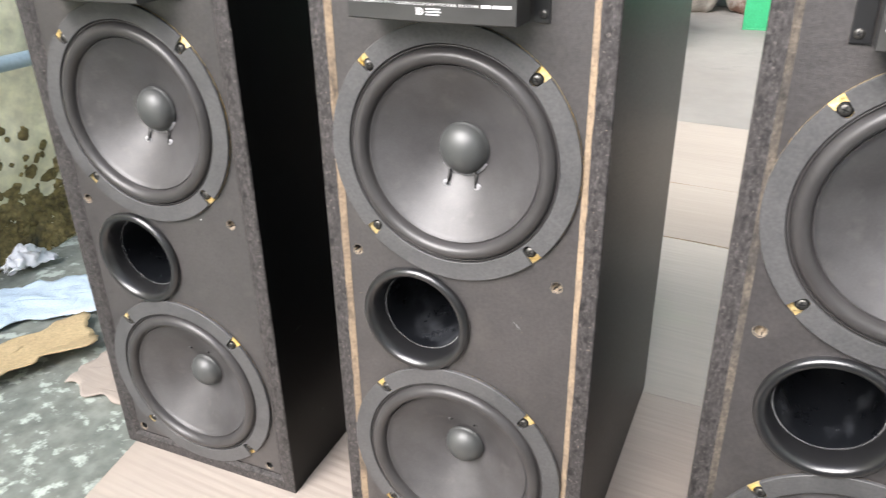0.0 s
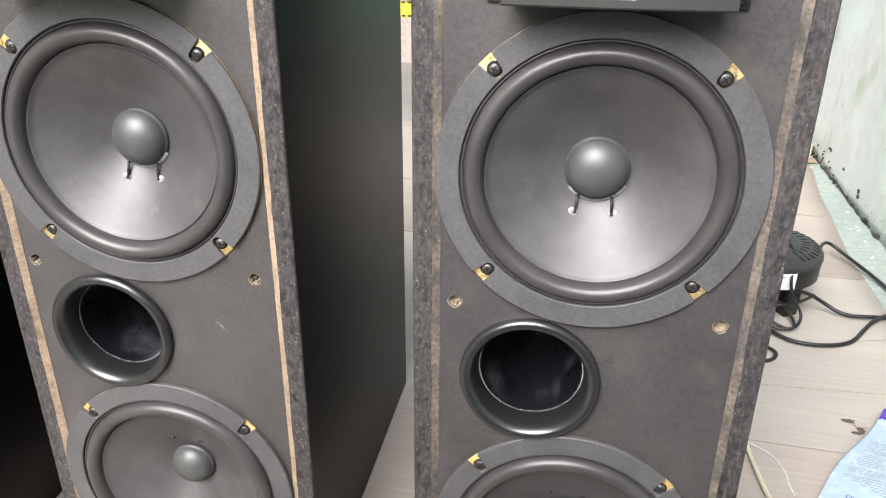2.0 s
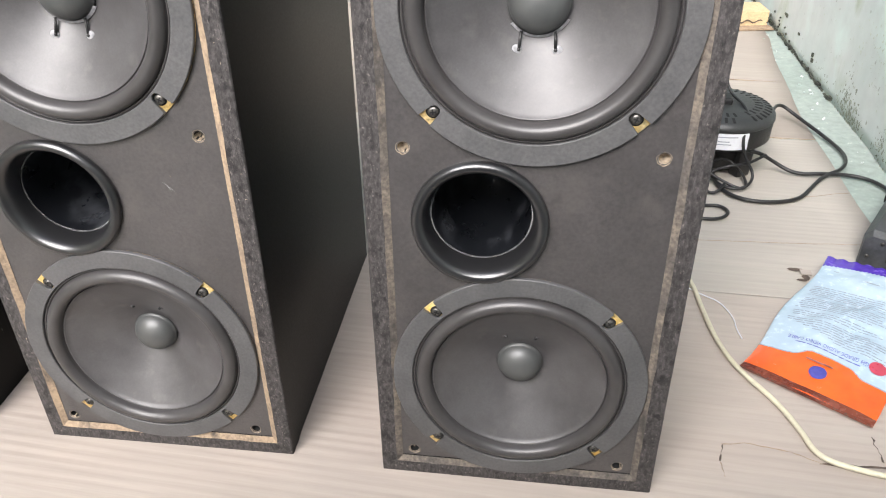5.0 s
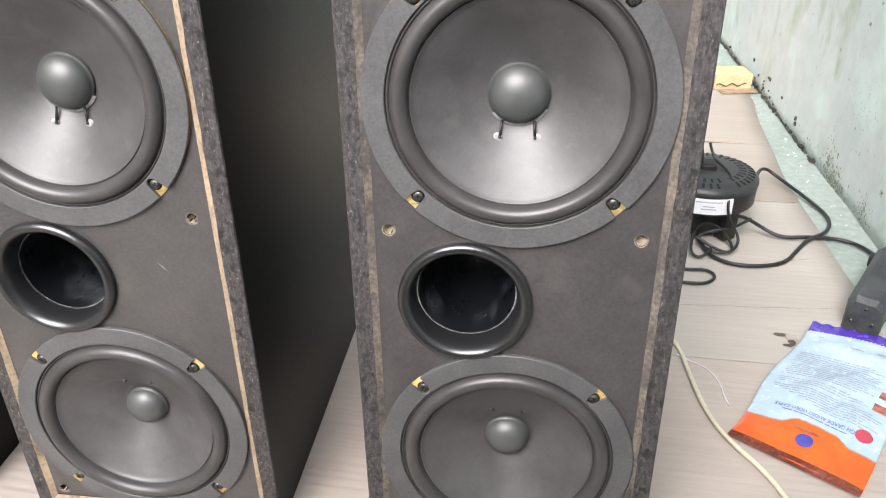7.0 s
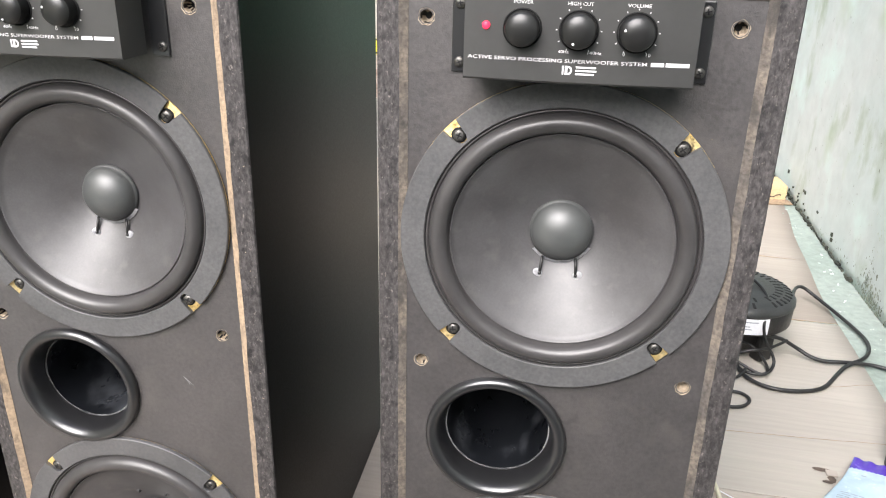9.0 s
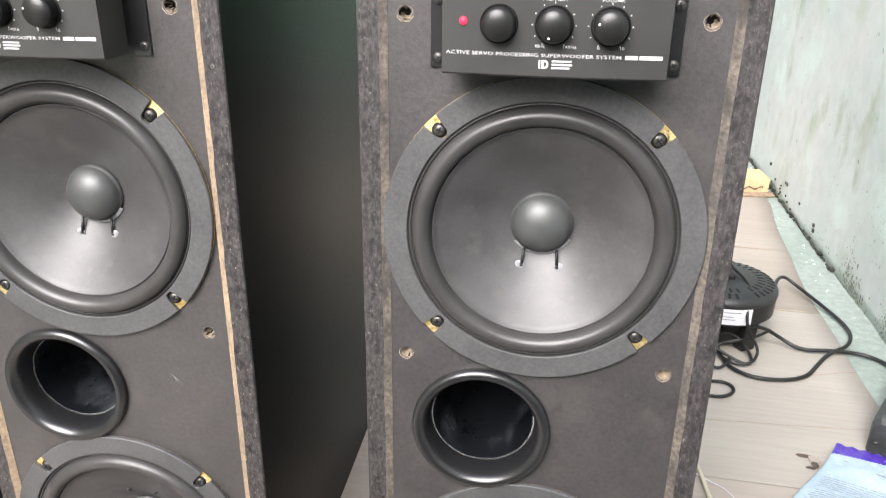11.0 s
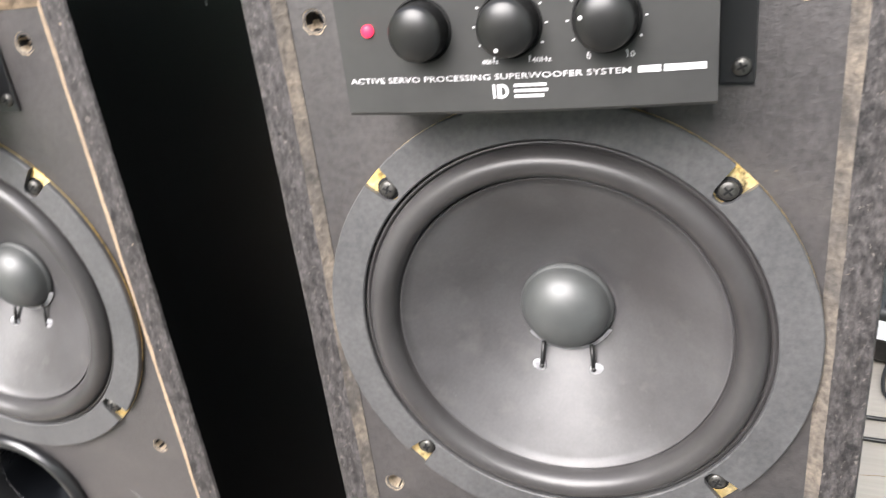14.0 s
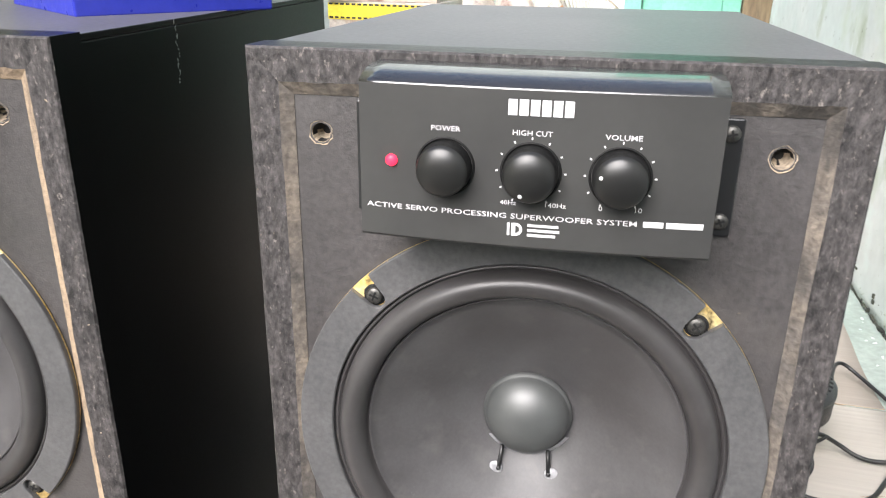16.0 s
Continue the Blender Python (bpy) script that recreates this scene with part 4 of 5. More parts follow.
def packet(u, v, lift=0.0):
    p = P_TL.lerp(P_TR, u).lerp(P_BL.lerp(P_BR, u), v)
    swell = (math.sin(math.pi * min(max(u, 0), 1)) ** 0.6) * (math.sin(math.pi * min(max(v, 0), 1)) ** 0.5)
    p.z += 0.011 * swell + (0.004 * noise.noise(Vector((u * 4, v * 7, 1.0))) + 0.0010 * noise.noise(Vector((u * 11 + v * 5, v * 13, 4.0)))) * swell + 0.0012 * math.sin(u * 60) * (max(0, 0.10 - v) * 10) + lift
    p.x += 0.004 * math.sin(v * 9) * (1 - u) + 0.003 * math.sin(v * 7 + 1) * u
    return p


def packet_mat(u, v):
    if v < 0.098 + 0.004 * math.sin(u * 190):
        return 2
    hump = 0.832 - 0.042 * (1 / (1 + math.exp(-(u - 0.32) * 45))) * (1 / (1 + math.exp((u - 0.74) * 40))) - 0.015 * u
    return 1 if v > hump + 0.006 else (3 if v > hump else 0)


bag = tagged(new("cable_packet"), "pale blue and orange printed plastic packet lying on the cardboard", "packet")
bm = bmesh.new()
nu, nv = 150, 340
gp = [[bm.verts.new(packet(i / nu, j / nv)) for j in range(nv + 1)] for i in range(nu + 1)]
gb = [[bm.verts.new(packet(i / nu, j / nv) - Vector((0, 0, 0.0006 + 0.018 * (math.sin(math.pi * i / nu) ** 0.6) * (math.sin(math.pi * j / nv) ** 0.5) * (0.7 if j / nv > 0.3 else 0.5)))) for j in range(nv + 1)] for i in range(nu + 1)]
for i in range(nu):
    for j in range(nv):
        k = packet_mat((i + 0.5) / nu, (j + 0.5) / nv)
        for quad in ((gp[i][j], gp[i][j + 1], gp[i + 1][j + 1], gp[i + 1][j]), (gb[i][j], gb[i + 1][j], gb[i + 1][j + 1], gb[i][j + 1])):
            f = bm.faces.new(quad)
            f.material_index, f.smooth = k, True
for f in bm.faces:
    for v in f.verts:
        v.co.z = max(v.co.z, 0.0008)
part("printed_film", bm, [BAG_BLUE, BAG_ORANGE, BAG_PURPLE, GREY_INK], bag)
bm = bmesh.new()
rows = [[bm.verts.new(packet(u / 20, v, 0.0004)) for u in range(21)] for v in (0.976, 0.990, 1.0, 1.016)]
for a, b in zip(rows, rows[1:]):
    for i in range(20):
        bm.faces.new((a[i], a[i + 1], b[i + 1], b[i]))
for v in bm.verts:
    v.co.z = max(v.co.z, 0.0015)
part("heat_seal", bm, CLEAR_EDGE, bag, "cloudy dark red heat-sealed end")


def on_packet(u0, v0):
    # letters stand on their heads for someone at the orange end's side
    return lambda x, up: packet(u0 - x / 0.148, v0 + up / 0.29, 0.0012)


lettering("HIGH GRADE AUDIO VIDEO CABLE", 0.098, 0.0062, on_packet(0.50, 0.732), BLUE_INK, bag)


def packet_bar(u0, u1, v0, v1, mat, name="printed_bar"):
    bm = bmesh.new()
    k = 10
    a = [bm.verts.new(packet(u0 + (u1 - u0) * i / k, v0, 0.001)) for i in range(k + 1)]
    b = [bm.verts.new(packet(u0 + (u1 - u0) * i / k, v1, 0.001)) for i in range(k + 1)]
    for i in range(k):
        bm.faces.new((a[i], b[i], b[i + 1], a[i + 1]))
    return part(name, bm, mat, bag)


def text_line(u0, u1, v, height, mat, rnd):
    """One line of small print as bars of a word's length."""
    bm = bmesh.new()
    u = u0
    while u < u1 - 0.02:
        w = min(rnd.uniform(0.025, 0.085), u1 - u)
        k = 3
        a = [bm.verts.new(packet(u + w * i / k, v, 0.001)) for i in range(k + 1)]
        b = [bm.verts.new(packet(u + w * i / k, v + height, 0.001)) for i in range(k + 1)]
        for i in range(k):
            bm.faces.new((a[i], b[i], b[i + 1], a[i + 1]))
        u += w + 0.012
    part("text_line", bm, mat, bag)


rnd = random.Random(21)
for v in [0.315 + 0.0150 * k for k in range(26)]:
    if 0.395 < v < 0.418 or 0.495 < v < 0.515 or 0.56 < v < 0.575:
        continue
    start, end = (0.07, 0.80) if v < 0.60 else (0.07 + (v - 0.60) * 4.6, 0.95)
    text_line(start + rnd.uniform(0, 0.05), end - rnd.uniform(0.0, 0.16), v, 0.0046, GREY_INK, rnd)
text_line(0.24, 0.74, 0.753, 0.005, BLUE_INK, rnd)
packet_bar(0.40, 0.52, 0.20, 0.208, GREY_INK)
packet_bar(0.62, 0.72, 0.185, 0.20, GREY_INK)
packet_bar(0.80, 0.86, 0.20, 0.212, GREY_INK)
packet_bar(0.12, 0.16, 0.15, 0.158, GREY_INK)
packet_bar(0.37, 0.58, 0.832, 0.842, BROWN_INK)
for k in range(3):
    packet_bar(0.83, 0.96, 0.350 + 0.085 * k, 0.395 + 0.085 * k, BROWN_INK, "small_picture")


def packet_disc(u0, v0, r, mat, name):
    bm = bmesh.new()
    c = bm.verts.new(packet(u0, v0, 0.0014))
    ring = [bm.verts.new(packet(u0 + r / 0.148 * math.cos(2 * math.pi * k / 20), v0 + r / 0.29 * math.sin(2 * math.pi * k / 20), 0.0012)) for k in range(20)]
    for k in range(20):
        bm.faces.new((c, ring[k], ring[(k + 1) % 20]))
    part(name, bm, mat, bag)


packet_disc(0.86, 0.728, 0.0098, RED_INK, "red_seal")
packet_disc(0.50, 0.888, 0.0098, BLUE_INK, "round_emblem")


def upright(bm, m):
    """Turns lathe work from the y axis to the z axis, then moves it by m."""
    bmesh.ops.transform(bm, matrix=m @ Matrix.Rotation(radians(90), 4, "X"), verts=bm.verts[:])
    return bm


# the vented motor unit
unit = tagged(new("motor_unit"), "round black vented motor unit with a white label, on the cardboard", "motor")
unit.matrix_basis = pose(0.276, 0.795, 0, 0, 0, 0)
I4 = Matrix.Identity(4)
body = part("housing", upright(lathe(bmesh.new(), [(0, 0.010), (0.066, 0.010), (0.070, 0.014), (0.072, 0.048), (0.086, 0.052), (0.090, 0.056), (0.091, 0.088)], 64), I4), BLACK_PLASTIC, unit)
lid = part("vented_lid", upright(lathe(bmesh.new(), [(0.091, 0.088), (0.0925, 0.090), (0.092, 0.096), (0.086, 0.103), (0.07, 0.108), (0.04, 0.111), (0, 0.112)], 64), I4), LID_PLASTIC, unit, "domed black lid with rows of slots")
for ring, (r, cnt, ln) in enumerate(((0.078, 40, 0.0065), (0.062, 32, 0.0065), (0.046, 22, 0.006))):
    for k in range(cnt):
        if 0.30 < (k / cnt) % 0.5 < 0.34:
            continue
        a = 2 * math.pi * k / cnt + 0.05 * ring
        zt = 0.1065 if ring == 0 else (0.1095 if ring == 1 else 0.1108)
        m = Matrix.Translation((r * math.cos(a), r * math.sin(a), zt - 0.0016)) @ Matrix.Rotation(a, 4, "Z") @ Matrix.Rotation(radians(14 if ring == 0 else 5), 4, "Y")
        bm = bmesh.new()
        box(bm, (-ln, -0.0022, -0.001), (ln, 0.0022, 0.0011), 0, 0, m)
        part("vent_slot", bm, SLOT, lid)
for k in range(4):
    bm = bmesh.new()
    a = radians(35 + 90 * k)
    m = Matrix.Rotation(a, 4, "Z")
    box(bm, (0.060, -0.014, 0.0), (0.082, 0.014, 0.050), 0.003, 0, m)
    part("foot", bm, BLACK_PLASTIC, unit)
bm = bmesh.new()
rows = [[bm.verts.new((0.0917 * math.cos(radians(a)), 0.0917 * math.sin(radians(a)), z)) for a in range(-112, -62, 4)] for z in (0.058, 0.087)]
for i in range(len(rows[0]) - 1):
    bm.faces.new((rows[0][i], rows[0][i + 1], rows[1][i + 1], rows[1][i]))
sticker = part("paper_label", bm, WHITE_PAPER, unit, "white paper label with faint grey print")
bm = bmesh.new()
for z, a0, a1 in ((0.080, -104, -76), (0.072, -96, -84), (0.067, -98, -80)):
    r = 0.0920
    rows = [[bm.verts.new((r * math.cos(radians(a)), r * math.sin(radians(a)), zz)) for a in range(a0, a1 + 1, 4)] for zz in (z, z + 0.0016)]
    for i in range(len(rows[0]) - 1):
        bm.faces.new((rows[0][i], rows[0][i + 1], rows[1][i + 1], rows[1][i]))
part("printed_bar", bm, GREY_INK, sticker)
bm = bmesh.new()
box(bm, (-0.012, -0.010, 0.108), (0.014, 0.022, 0.122), 0.004, 0, Matrix.Translation((0.002, -0.012, 0)))
box(bm, (-0.008, -0.005, 0.120), (0.007, 0.006, 0.150), 0.004, 0, Matrix.Translation((0.004, -0.008, 0)) @ Matrix.Rotation(radians(-8), 4, "Y"))
part("strain_relief", bm, BLACK_PLASTIC, unit, "upright black cable boot")

# the mains lead that loops out of it
flex = tagged(tube("power_cable", [(0.281, 0.820, 0.146), (0.288, 0.813, 0.120), (0.310, 0.775, 0.114), (0.317, 0.738, 0.103), (0.305, 0.707, 0.085), (0.312, 0.703, 0.05), (0.335, 0.696, 0.02),
                                   (0.319, 0.668, 0.006), (0.280, 0.668, 0.006), (0.260, 0.710, 0.012), (0.293, 0.705, 0.03), (0.326, 0.715, 0.03), (0.357, 0.747, 0.035)], 0.0026, CABLE),
              "thin black cable tangled in front of the motor unit", "cable")
tagged(tube("power_cable", [(0.269, 0.724, 0.010), (0.272, 0.677, 0.005), (0.295, 0.643, 0.004), (0.334, 0.628, 0.004), (0.399, 0.645, 0.004), (0.433, 0.705, 0.004), (0.456, 0.738, 0.008),
                            (0.500, 0.780, 0.004), (0.517, 0.840, 0.004), (0.494, 0.915, 0.006), (0.452, 0.985, 0.018), (0.424, 1.000, 0.034), (0.402, 0.960, 0.036), (0.383, 0.859, 0.045), (0.347, 0.775, 0.05), (0.320, 0.747, 0.055)], 0.0034, CABLE, res=10),
       "thick black cable lying in a wide loop", "cable")
tagged(tube("power_cable", [(0.311, 0.724, 0.05), (0.339, 0.738, 0.045), (0.371, 0.761, 0.02), (0.409, 0.743, 0.004), (0.455, 0.745, 0.0085), (0.505, 0.756, 0.004), (0.538, 0.738, 0.004), (0.554, 0.696, 0.006), (0.551, 0.654, 0.02), (0.543, 0.621, 0.03)], 0.0034, CABLE, res=10),
       "thick black cable running to the dark power brick", "cable")
tagged(tube("power_cable", [(0.179, 0.617, 0.003), (0.237, 0.603, 0.003), (0.270, 0.612, 0.003), (0.286, 0.591, 0.003), (0.269, 0.565, 0.003), (0.238, 0.561, 0.003), (0.180, 0.566, 0.003)], 0.0028, CABLE),
       "thin black cable loop on the cardboard", "cable")
tagged(tube("power_cable", [(0.261, 0.692, 0.02), (0.280, 0.682, 0.012), (0.313, 0.668, 0.004), (0.326, 0.691, 0.004), (0.311, 0.724, 0.02), (0.283, 0.729, 0.035), (0.256, 0.701, 0.03), (0.248, 0.654, 0.006), (0.271, 0.645, 0.004), (0.285, 0.673, 0.012)], 0.0026, CABLE),
       "thin black cable coil beside the motor unit", "cable")
tagged(tube("signal_cable", [(0.498, 0.360, 0.004), (0.526, 0.342, 0.003), (0.556, 0.325, 0.002), (0.566, 0.280, 0.001)], 0.0036, CABLE),
       "short black cable coming out from under the packet", "cable")
tagged(tube("thin_wire", [(0.501, 0.598, 0.0005), (0.525, 0.584, 0.001), (0.546, 0.574, 0.004)], 0.0014, CLOTH_WHITE), "short white wire on the pale screed", "wire")

# power brick leaning at the wall
brick = tagged(new("power_brick"), "long scuffed dark grey power brick lying against the wall", "adapter")
brick.matrix_basis = pose(0.512, 0.552, 0.0, 0, 0, -28)
bm = bmesh.new()
hw, hl, ht, ch = 0.0245, 0.104, 0.056, 0.010
prof = [(-hw, 0.001), (hw, 0.001), (hw, ht - ch), (hw - ch, ht), (-hw + ch, ht), (-hw, ht - ch)]
ends = []
for yy, k in ((-hl, 0.88), (-hl + 0.008, 1.0), (hl - 0.02, 1.0), (hl, 0.80)):
    ends.append([bm.verts.new((px * k, yy, 0.001 + (pz - 0.001) * k)) for px, pz in prof])
for a, b in zip(ends, ends[1:]):
    for i in range(6):
        bm.faces.new((a[i], a[(i + 1) % 6], b[(i + 1) % 6], b[i]))
bm.faces.new(ends[0][::-1])
bm.faces.new(ends[-1])
bmesh.ops.recalc_face_normals(bm, faces=bm.faces[:])
case = part("case", bm, GREY_PLASTIC, brick)
for px, pz in ((-0.013, 0.018), (0.014, 0.020), (0.002, 0.042)):
    bm = bmesh.new()
    screw_head(bm, px, -hl - 0.0002, pz, 0.003, 30)
    part("screw", bm, [SCREW, SLOT], brick)
bm = bmesh.new()
box(bm, (-0.032, 0.066, 0.022), (-hw + 0.001, 0.088, 0.040), 0.003)
part("socket", bm, BLACK_PLASTIC, brick)

# ivory cable along the cabinet's foot, and a thread
tagged(tube("ivory_cable", [(0.145, 0.468, 0.0035), (0.183, 0.430, 0.0035), (0.209, 0.386, 0.0035), (0.218, 0.314, 0.0035), (0.230, 0.248, 0.0035), (0.249, 0.201, 0.0035), (0.283, 0.154, 0.0035), (0.301, 0.111, 0.0035),
                            (0.309, 0.080, 0.0035), (0.334, 0.068, 0.0035), (0.402, 0.058, 0.0035), (0.473, 0.049, 0.0035), (0.538, 0.042, 0.0035)], 0.0030, IVORY, res=10),
       "ivory cable curving over the cardboard", "cable")
tagged(tube("thread", [(0.205, 0.367, 0.001), (0.222, 0.354, 0.001), (0.243, 0.339, 0.003), (0.257, 0.307, 0.001), (0.256, 0.285, 0.001), (0.261, 0.267, 0.001)], 0.0008, CLOTH_WHITE), "loose white thread on the cardboard", "thread")

# scrap box at the far end of the wall
scrap = tagged(new("cardboard_scrap"), "low torn tan cardboard box at the wall foot", "cardboard")
scrap.matrix_basis = pose(0.462, 1.67, 0.0, 0, 0, 12)
bm = bmesh.new()
box(bm, (-0.05, -0.055, 0.0), (0.05, -0.02, 0.004), 0.001)
part("flap", bm, CARD_EDGE, scrap, "torn brown flap on the floor")
bm = bmesh.new()
box(bm, (-0.055, -0.018, 0.0), (0.045, 0.075, 0.042), 0.002, 0, Matrix.Rotation(radians(-4), 4, "Z"))
part("carton", bm, CARD_TAN, scrap)
bm = bmesh.new()
rows = [[bm.verts.new((-0.055 + 0.1 * k / 14, -0.0195 - 0.001 * (k % 3), 0.013 + 0.004 * math.sin(k * 1.3) + h)) for k in range(15)] for h in (0, 0.0035)]
for k in range(14):
    bm.faces.new((rows[0][k], rows[0][k + 1], rows[1][k + 1], rows[1][k]))
part("torn_edge", bm, TEAR, scrap, "dark ragged tear across the front")

# blue box on the middle speaker
blue = tagged(new("blue_box"), "deep blue card box lying on top of the middle speaker", "box")
blue.matrix_basis = pose(-0.316, 0.190, H + 0.0015, 0, 0, -34)
bm = bmesh.new()
box(bm, (-0.070, -0.068, 0), (0.070, 0.068, 0.05), 0.0015)
part("carton", bm, BLUE_BOX, blue)
bm = bmesh.new()
box(bm, (-0.0715, -0.0695, 0.05), (0.0715, 0.0695, 0.062), 0.0015)
part("lid", bm, BLUE_BOX, blue)


# ---- litter by the stone wall ----
def crumpled(name, pts, thick, mat, label, category, lift, seed, n=22, parent=None):
    """A crumpled sheet over a quadrilateral of (x, y) corners."""
    bm = bmesh.new()
    a, b, c, d = [Vector((*p, 0)) for p in pts]
    g = []
    for i in range(n + 1):
        row = []
        for j in range(n + 1):
            u, v = i / n, j / n
            p = a.lerp(b, u).lerp(d.lerp(c, u), v)
            k = noise.fractal(Vector((u * 3 + seed, v * 3, seed)), 0.8, 2.0, 4)
            p += Vector((0.02 * noise.noise(Vector((u * 4, v * 4, seed + 2))), 0.02 * noise.noise(Vector((v * 4, u * 4, seed + 7))), 0))
            p.z = FLOOR + 0.003 + lift(u, v) + thick * abs(k)
            row.append(bm.verts.new(p))
        g.append(row)
    for i in range(n):
        for j in range(n):
            bm.faces.new((g[i][j], g[i + 1][j], g[i + 1][j + 1], g[i][j + 1])).smooth = True
    got = bmesh.ops.extrude_face_region(bm, geom=bm.faces[:])
    for v in got["geom"]:
        if isinstance(v, bmesh.types.BMVert):
            v.co.z -= 0.0022
    bmesh.ops.recalc_face_normals(bm, faces=bm.faces[:])
    return tagged(part(name, bm, mat), label, category)


crumpled("cloth", [(-1.425, 0.09), (-1.275, 0.245), (-1.155, 0.165), (-1.29, 0.03)], 0.012, CLOTH_BLUE, "pale blue cloth lying flat on the concrete", "cloth", lambda u, v: 0.004, 3)
crumpled("plastic_scrap", [(-1.445, 0.175), (-1.425, 0.255), (-1.395, 0.25), (-1.415, 0.17)], 0.026, CLOTH_WHITE, "crumpled white plastic scrap at the wall foot", "litter", lambda u, v: 0.01 + 0.04 * math.sin(math.pi * u) * math.sin(math.pi * v), 8)
crumpled("cardboard_scrap", [(-1.215, -0.075), (-1.165, 0.135), (-1.055, 0.075), (-1.12, -0.095)], 0.003, CARD_TAN, "curled tan cardboard scrap on the concrete", "cardboard", lambda u, v: 0.004 + 0.022 * v * v + 0.012 * (1 - v) ** 2, 5)
crumpled("cardboard_scrap", [(-1.035, -0.008), (-1.05, 0.10), (-0.89, 0.10), (-0.895, -0.01)], 0.003, CARD, "pale cardboard scrap beside the end speaker", "cardboard", lambda u, v: 0.003, 6)
crumpled("red_scrap", [(-1.325, 0.03), (-1.315, 0.065), (-1.28, 0.055), (-1.29, 0.03)], 0.004, ORANGE_TOP, "small red-brown scrap on the concrete", "litter", lambda u, v: 0.002, 7, 8)
tagged(tube("wall_pipe", [(LEFT_X + 0.055, y, 0.385 + 0.004 * math.sin(3 * y)) for y in (-1.5, -0.8, -0.2, 0.2, 0.5, 1.0, 2.0)], 0.014, PIPE), "blue-grey plastic pipe running along the stone wall", "pipe")

# ---- far end of the yard ----
door = tagged(new("door_1"), "closed mint green panelled wooden door", "door", kind="structure")
door.matrix_basis = pose(0.225, BACK_Y - 0.05, FLOOR)
for nm, lo, hi, mt in (("leaf", (-0.24, 0.0, 0.01), (0.24, 0.035, 2.0), MINT), ("upper_panel", (-0.15, -0.012, 0.62), (0.15, 0.002, 1.8), MINT), ("lower_panel", (-0.15, -0.012, 0.12), (0.15, 0.002, 0.56), MINT),
                       ("door_post", (0.245, -0.04, 0), (0.41, 0.04, 2.1), BROWN), ("door_post", (-0.33, -0.04, 0), (-0.245, 0.04, 2.1), MINT), ("lintel", (-0.33, -0.04, 2.1), (0.41, 0.04, 2.22), BROWN)):
    bm = bmesh.new()
    box(bm, lo, hi, 0.006)
    part(nm, bm, mt, door)


def striped_carton(x, y, z, sx, sy, sz, turn):
    """A pale carton with a yellow band edged by black dashes."""
    c = tagged(new("striped_carton"), "pale carton with a yellow band and black dashes", "box", "stack of cartons")
    c.matrix_basis = pose(x, y, z, 0, 0, turn)
    bm = bmesh.new()
    box(bm, (-sx, -sy, 0), (sx, sy, sz), 0.004)
    part("carton", bm, SACK, c)
    bm = bmesh.new()
    box(bm, (-sx - 0.001, -sy - 0.002, sz * 0.72), (sx + 0.001, -sy + 0.004, sz * 0.97), 0.0005)
    part("yellow_band", bm, YELLOW, c)
    bm = bmesh.new()
    k = 18
    for i in range(k):
        xa = -sx + 2 * sx * (i + 0.15) / k
        for zz in (0.735, 0.94):
            box(bm, (xa, -sy - 0.003, sz * zz), (xa + 1.3 * sx / k, -sy - 0.001, sz * (zz + 0.028)))
    tagged(part("black_dashes", bm, INK_BLACK, c), kind="stuff")
    return c


striped_carton(-0.98, 2.80, FLOOR, 0.22, 0.17, 0.26, 4)
striped_carton(-0.97, 2.80, FLOOR + 0.2602, 0.225, 0.17, 0.25, -5)
striped_carton(-0.99, 2.81, FLOOR + 0.5106, 0.22, 0.17, 0.16, 3)

for k, (x, y, r, hgt) in enumerate(((-0.88, 3.80, 0.15, 0.60), (-0.66, 3.82, 0.13, 0.57), (-0.47, 3.80, 0.11, 0.55))):
    bm = bmesh.new()
    bmesh.ops.create_icosphere(bm, subdivisions=4, radius=1.0)
    for v in bm.verts:
        d = 1 + 0.16 * noise.fractal(v.co * 2.2 + Vector((k * 5, 0, 0)), 0.9, 2.0, 4)
        z = v.co.z
        v.co = Vector((v.co.x * r * d * (1 - 0.25 * max(z, 0)), v.co.y * r * d * 0.9, max(-0.98, z * 1.05 * d)))
        v.co.z = (v.co.z + 0.98) / 2.0 * hgt
        v.co += Vector((x, y, FLOOR))
    tagged(part("stuffed_sack", bm, SACK, smooth=True), "pale bulging woven sack at the far wall", "sack", "sacks at the far wall")

crate = tagged(new("plastic_crate"), "green plastic crate on the concrete", "crate")
crate.matrix_basis = pose(-0.40, 3.50, FLOOR, 0, 0, 6)
for lo, hi in (((-0.2, -0.14, 0), (0.2, 0.14, 0.01)), ((-0.2, -0.14, 0.01), (0.2, -0.128, 0.16)), ((-0.2, 0.128, 0.01), (0.2, 0.14, 0.16)), ((-0.2, -0.128, 0.01), (-0.188, 0.128, 0.16)), ((0.188, -0.128, 0.01), (0.2, 0.128, 0.16))):
    bm = bmesh.new()
    box(bm, lo, hi, 0.003)
    part("side" if hi[2] > 0.1 else "base", bm, GREEN_CRATE, crate)
tub = tagged(new("small_tub"), "small black tub with an orange lid on the concrete", "tub")
tub.matrix_basis = pose(-0.385, 3.20, FLOOR, 0, 0, 10)
bm = bmesh.new()
box(bm, (-0.07, -0.06, 0), (0.07, 0.06, 0.06), 0.006)
part("tub_body", bm, BLACK_PLASTIC, tub)
bm = bmesh.new()
box(bm, (-0.074, -0.064, 0.0602), (0.074, 0.064, 0.085), 0.006)
part("lid", bm, ORANGE_TOP, tub)

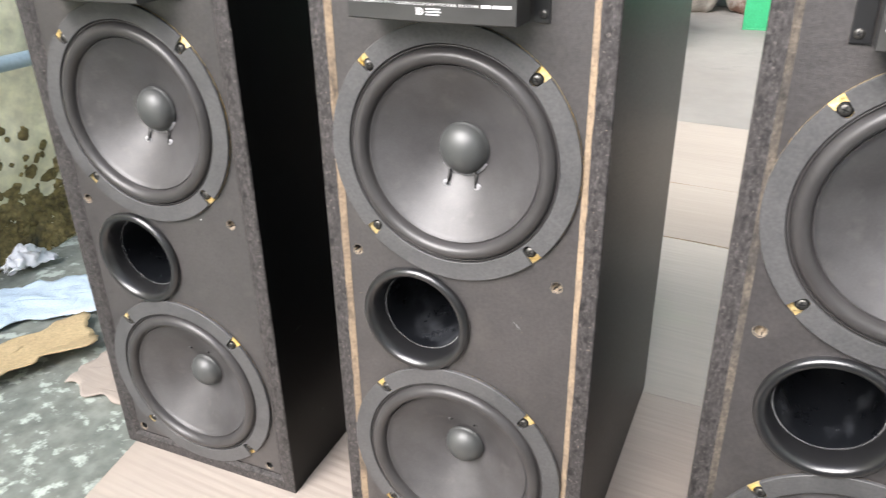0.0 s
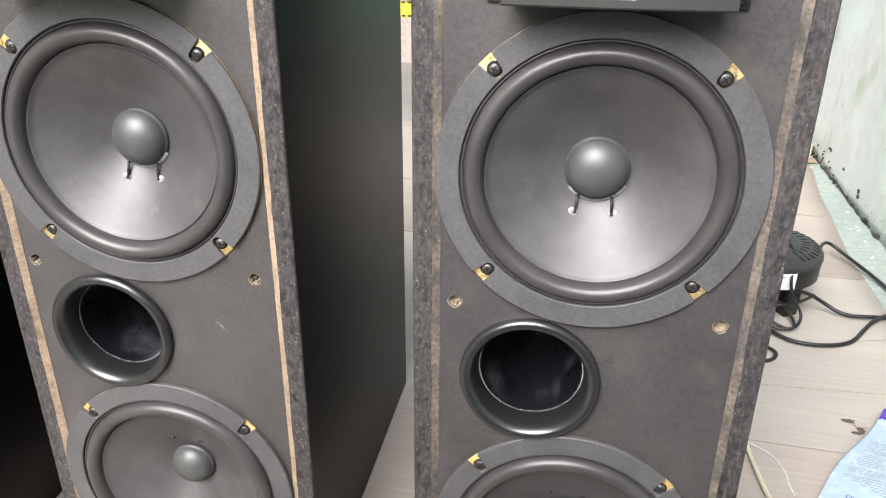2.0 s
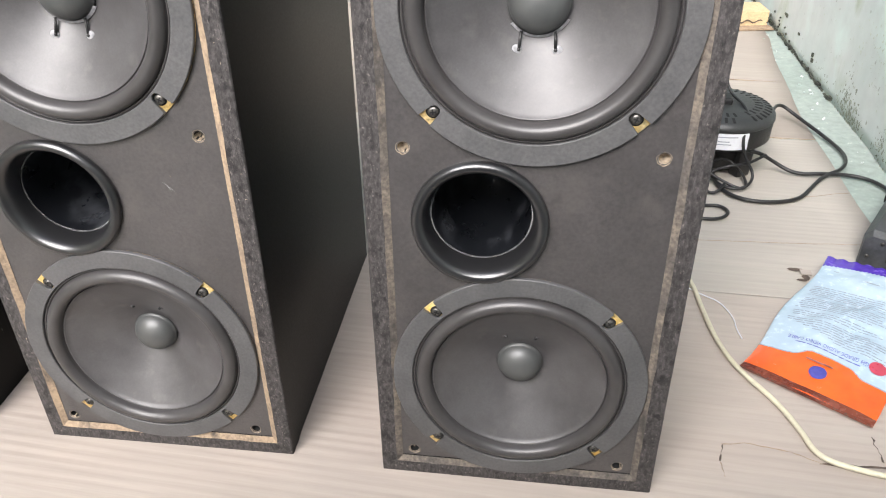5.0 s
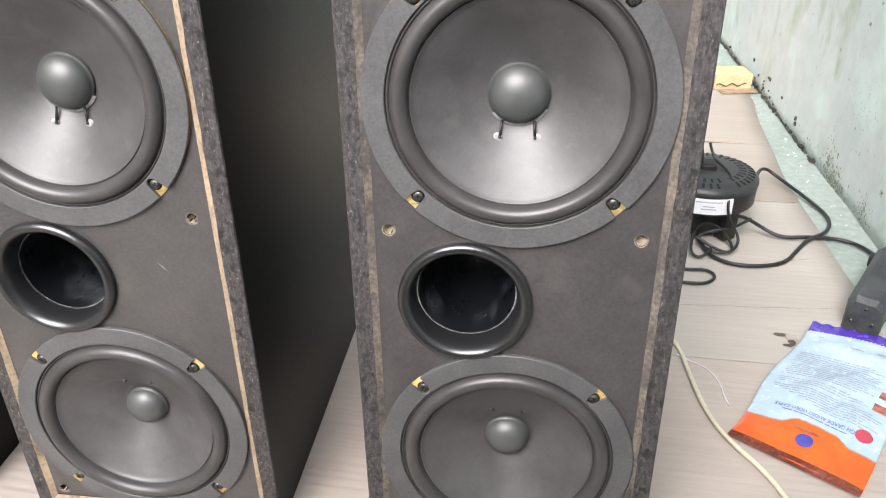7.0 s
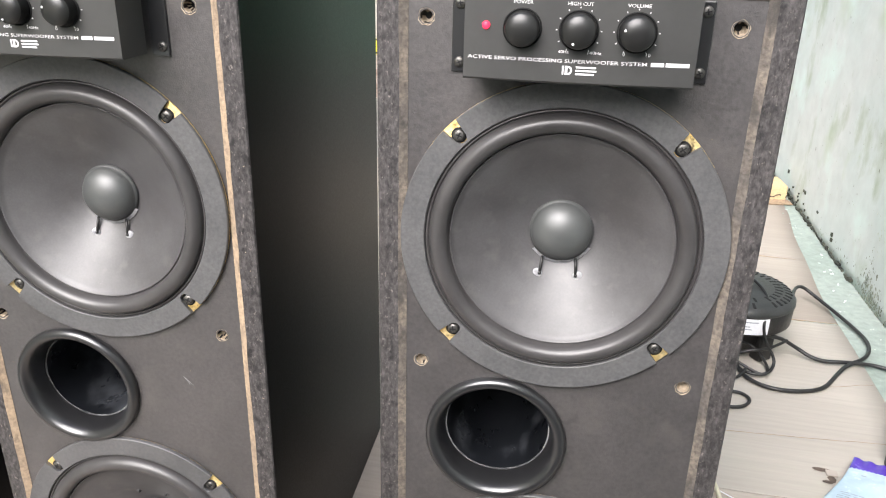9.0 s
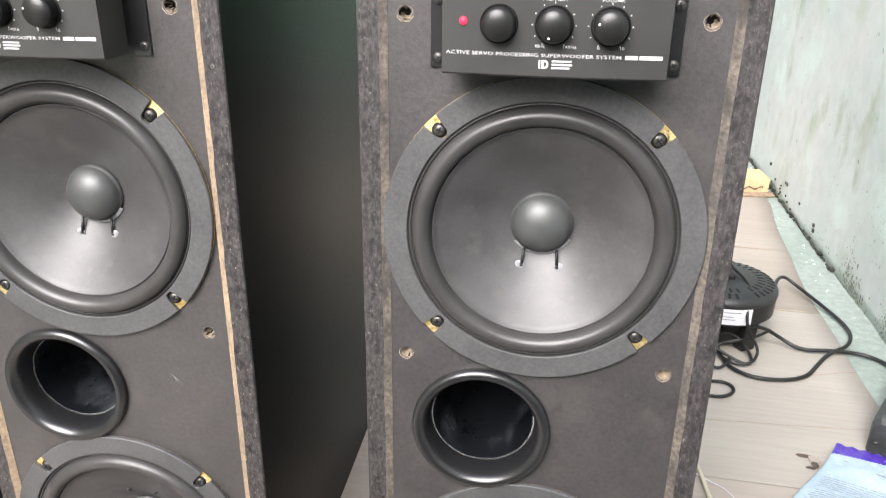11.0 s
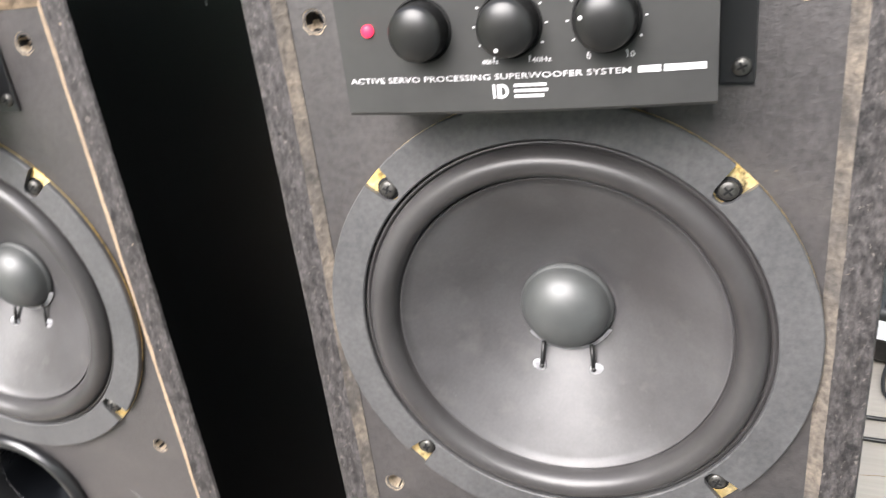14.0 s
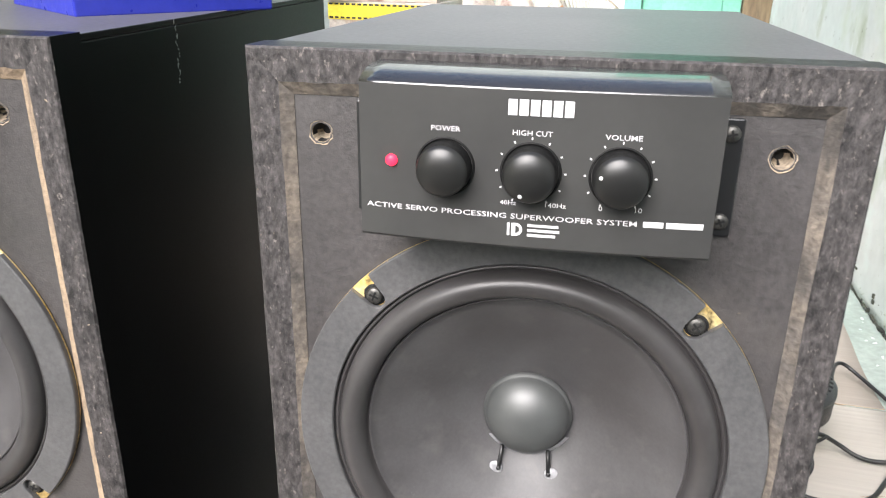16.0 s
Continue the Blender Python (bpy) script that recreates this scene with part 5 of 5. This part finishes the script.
# an old fan leaning at the far end
fan = tagged(new("fan"), "old dusty electric fan with a wire guard, not running", "fan")
fan.matrix_basis = pose(-0.235, 2.95, FLOOR, 0, 0, 10)
bm = bmesh.new()
for k in range(72):
    a = 2 * math.pi * k / 72
    for s in (-1, 1):
        p0, p1 = Vector((0.035 * math.cos(a), s * 0.065, 0.36 + 0.035 * math.sin(a))), Vector((0.19 * math.cos(a), s * 0.012, 0.36 + 0.19 * math.sin(a)))
        m = Matrix.Translation((p0 + p1) / 2) @ (p1 - p0).to_track_quat("Z", "Y").to_matrix().to_4x4()
        bmesh.ops.create_cone(bm, cap_ends=True, segments=5, radius1=0.0014, radius2=0.0014, depth=(p1 - p0).length, matrix=m)
guard = part("wire_guard", bm, WIRE, fan)
part("guard_rim", lathe(bmesh.new(), [(0.187, -0.010), (0.195, -0.010), (0.195, 0.010), (0.187, 0.010), (0.187, -0.010)], 64, (0, 0, 0.36)), WIRE, fan)
part("hub", lathe(bmesh.new(), [(0.0, -0.072), (0.036, -0.070), (0.038, -0.060), (0.038, 0.06), (0, 0.062)], 32, (0, 0, 0.36)), RUST, fan)
part("motor", lathe(bmesh.new(), [(0.0, 0.062), (0.06, 0.064), (0.065, 0.09), (0.055, 0.16), (0, 0.175)], 32, (0, 0, 0.36)), RUST, fan)
for k in range(3):
    bm = bmesh.new()
    a0 = 2 * math.pi * k / 3
    g = [[bm.verts.new((r * math.cos(a0 + w), -0.02 + 0.05 * (w - 0.3), 0.36 + r * math.sin(a0 + w))) for w in (0, 0.3, 0.6, 0.9)] for r in (0.037, 0.08, 0.13, 0.165)]
    for a, b in zip(g, g[1:]):
        for i in range(3):
            bm.faces.new((a[i], a[i + 1], b[i + 1], b[i]))
    got = bmesh.ops.extrude_face_region(bm, geom=bm.faces[:])
    for v in got["geom"]:
        if isinstance(v, bmesh.types.BMVert):
            v.co.y += 0.002
    part("blade", bm, RUST, fan)
bm = bmesh.new()
bmesh.ops.create_cone(bm, cap_ends=True, segments=20, radius1=0.014, radius2=0.012, depth=0.31, matrix=Matrix.Translation((0, 0.11, 0.175)))
part("pole", bm, WIRE, fan)
part("base", upright(lathe(bmesh.new(), [(0, 0.0), (0.16, 0.0), (0.16, 0.015), (0.12, 0.03), (0.02, 0.04), (0, 0.04)], 40), Matrix.Translation((0, 0.11, 0))), BLACK_PLASTIC, fan)
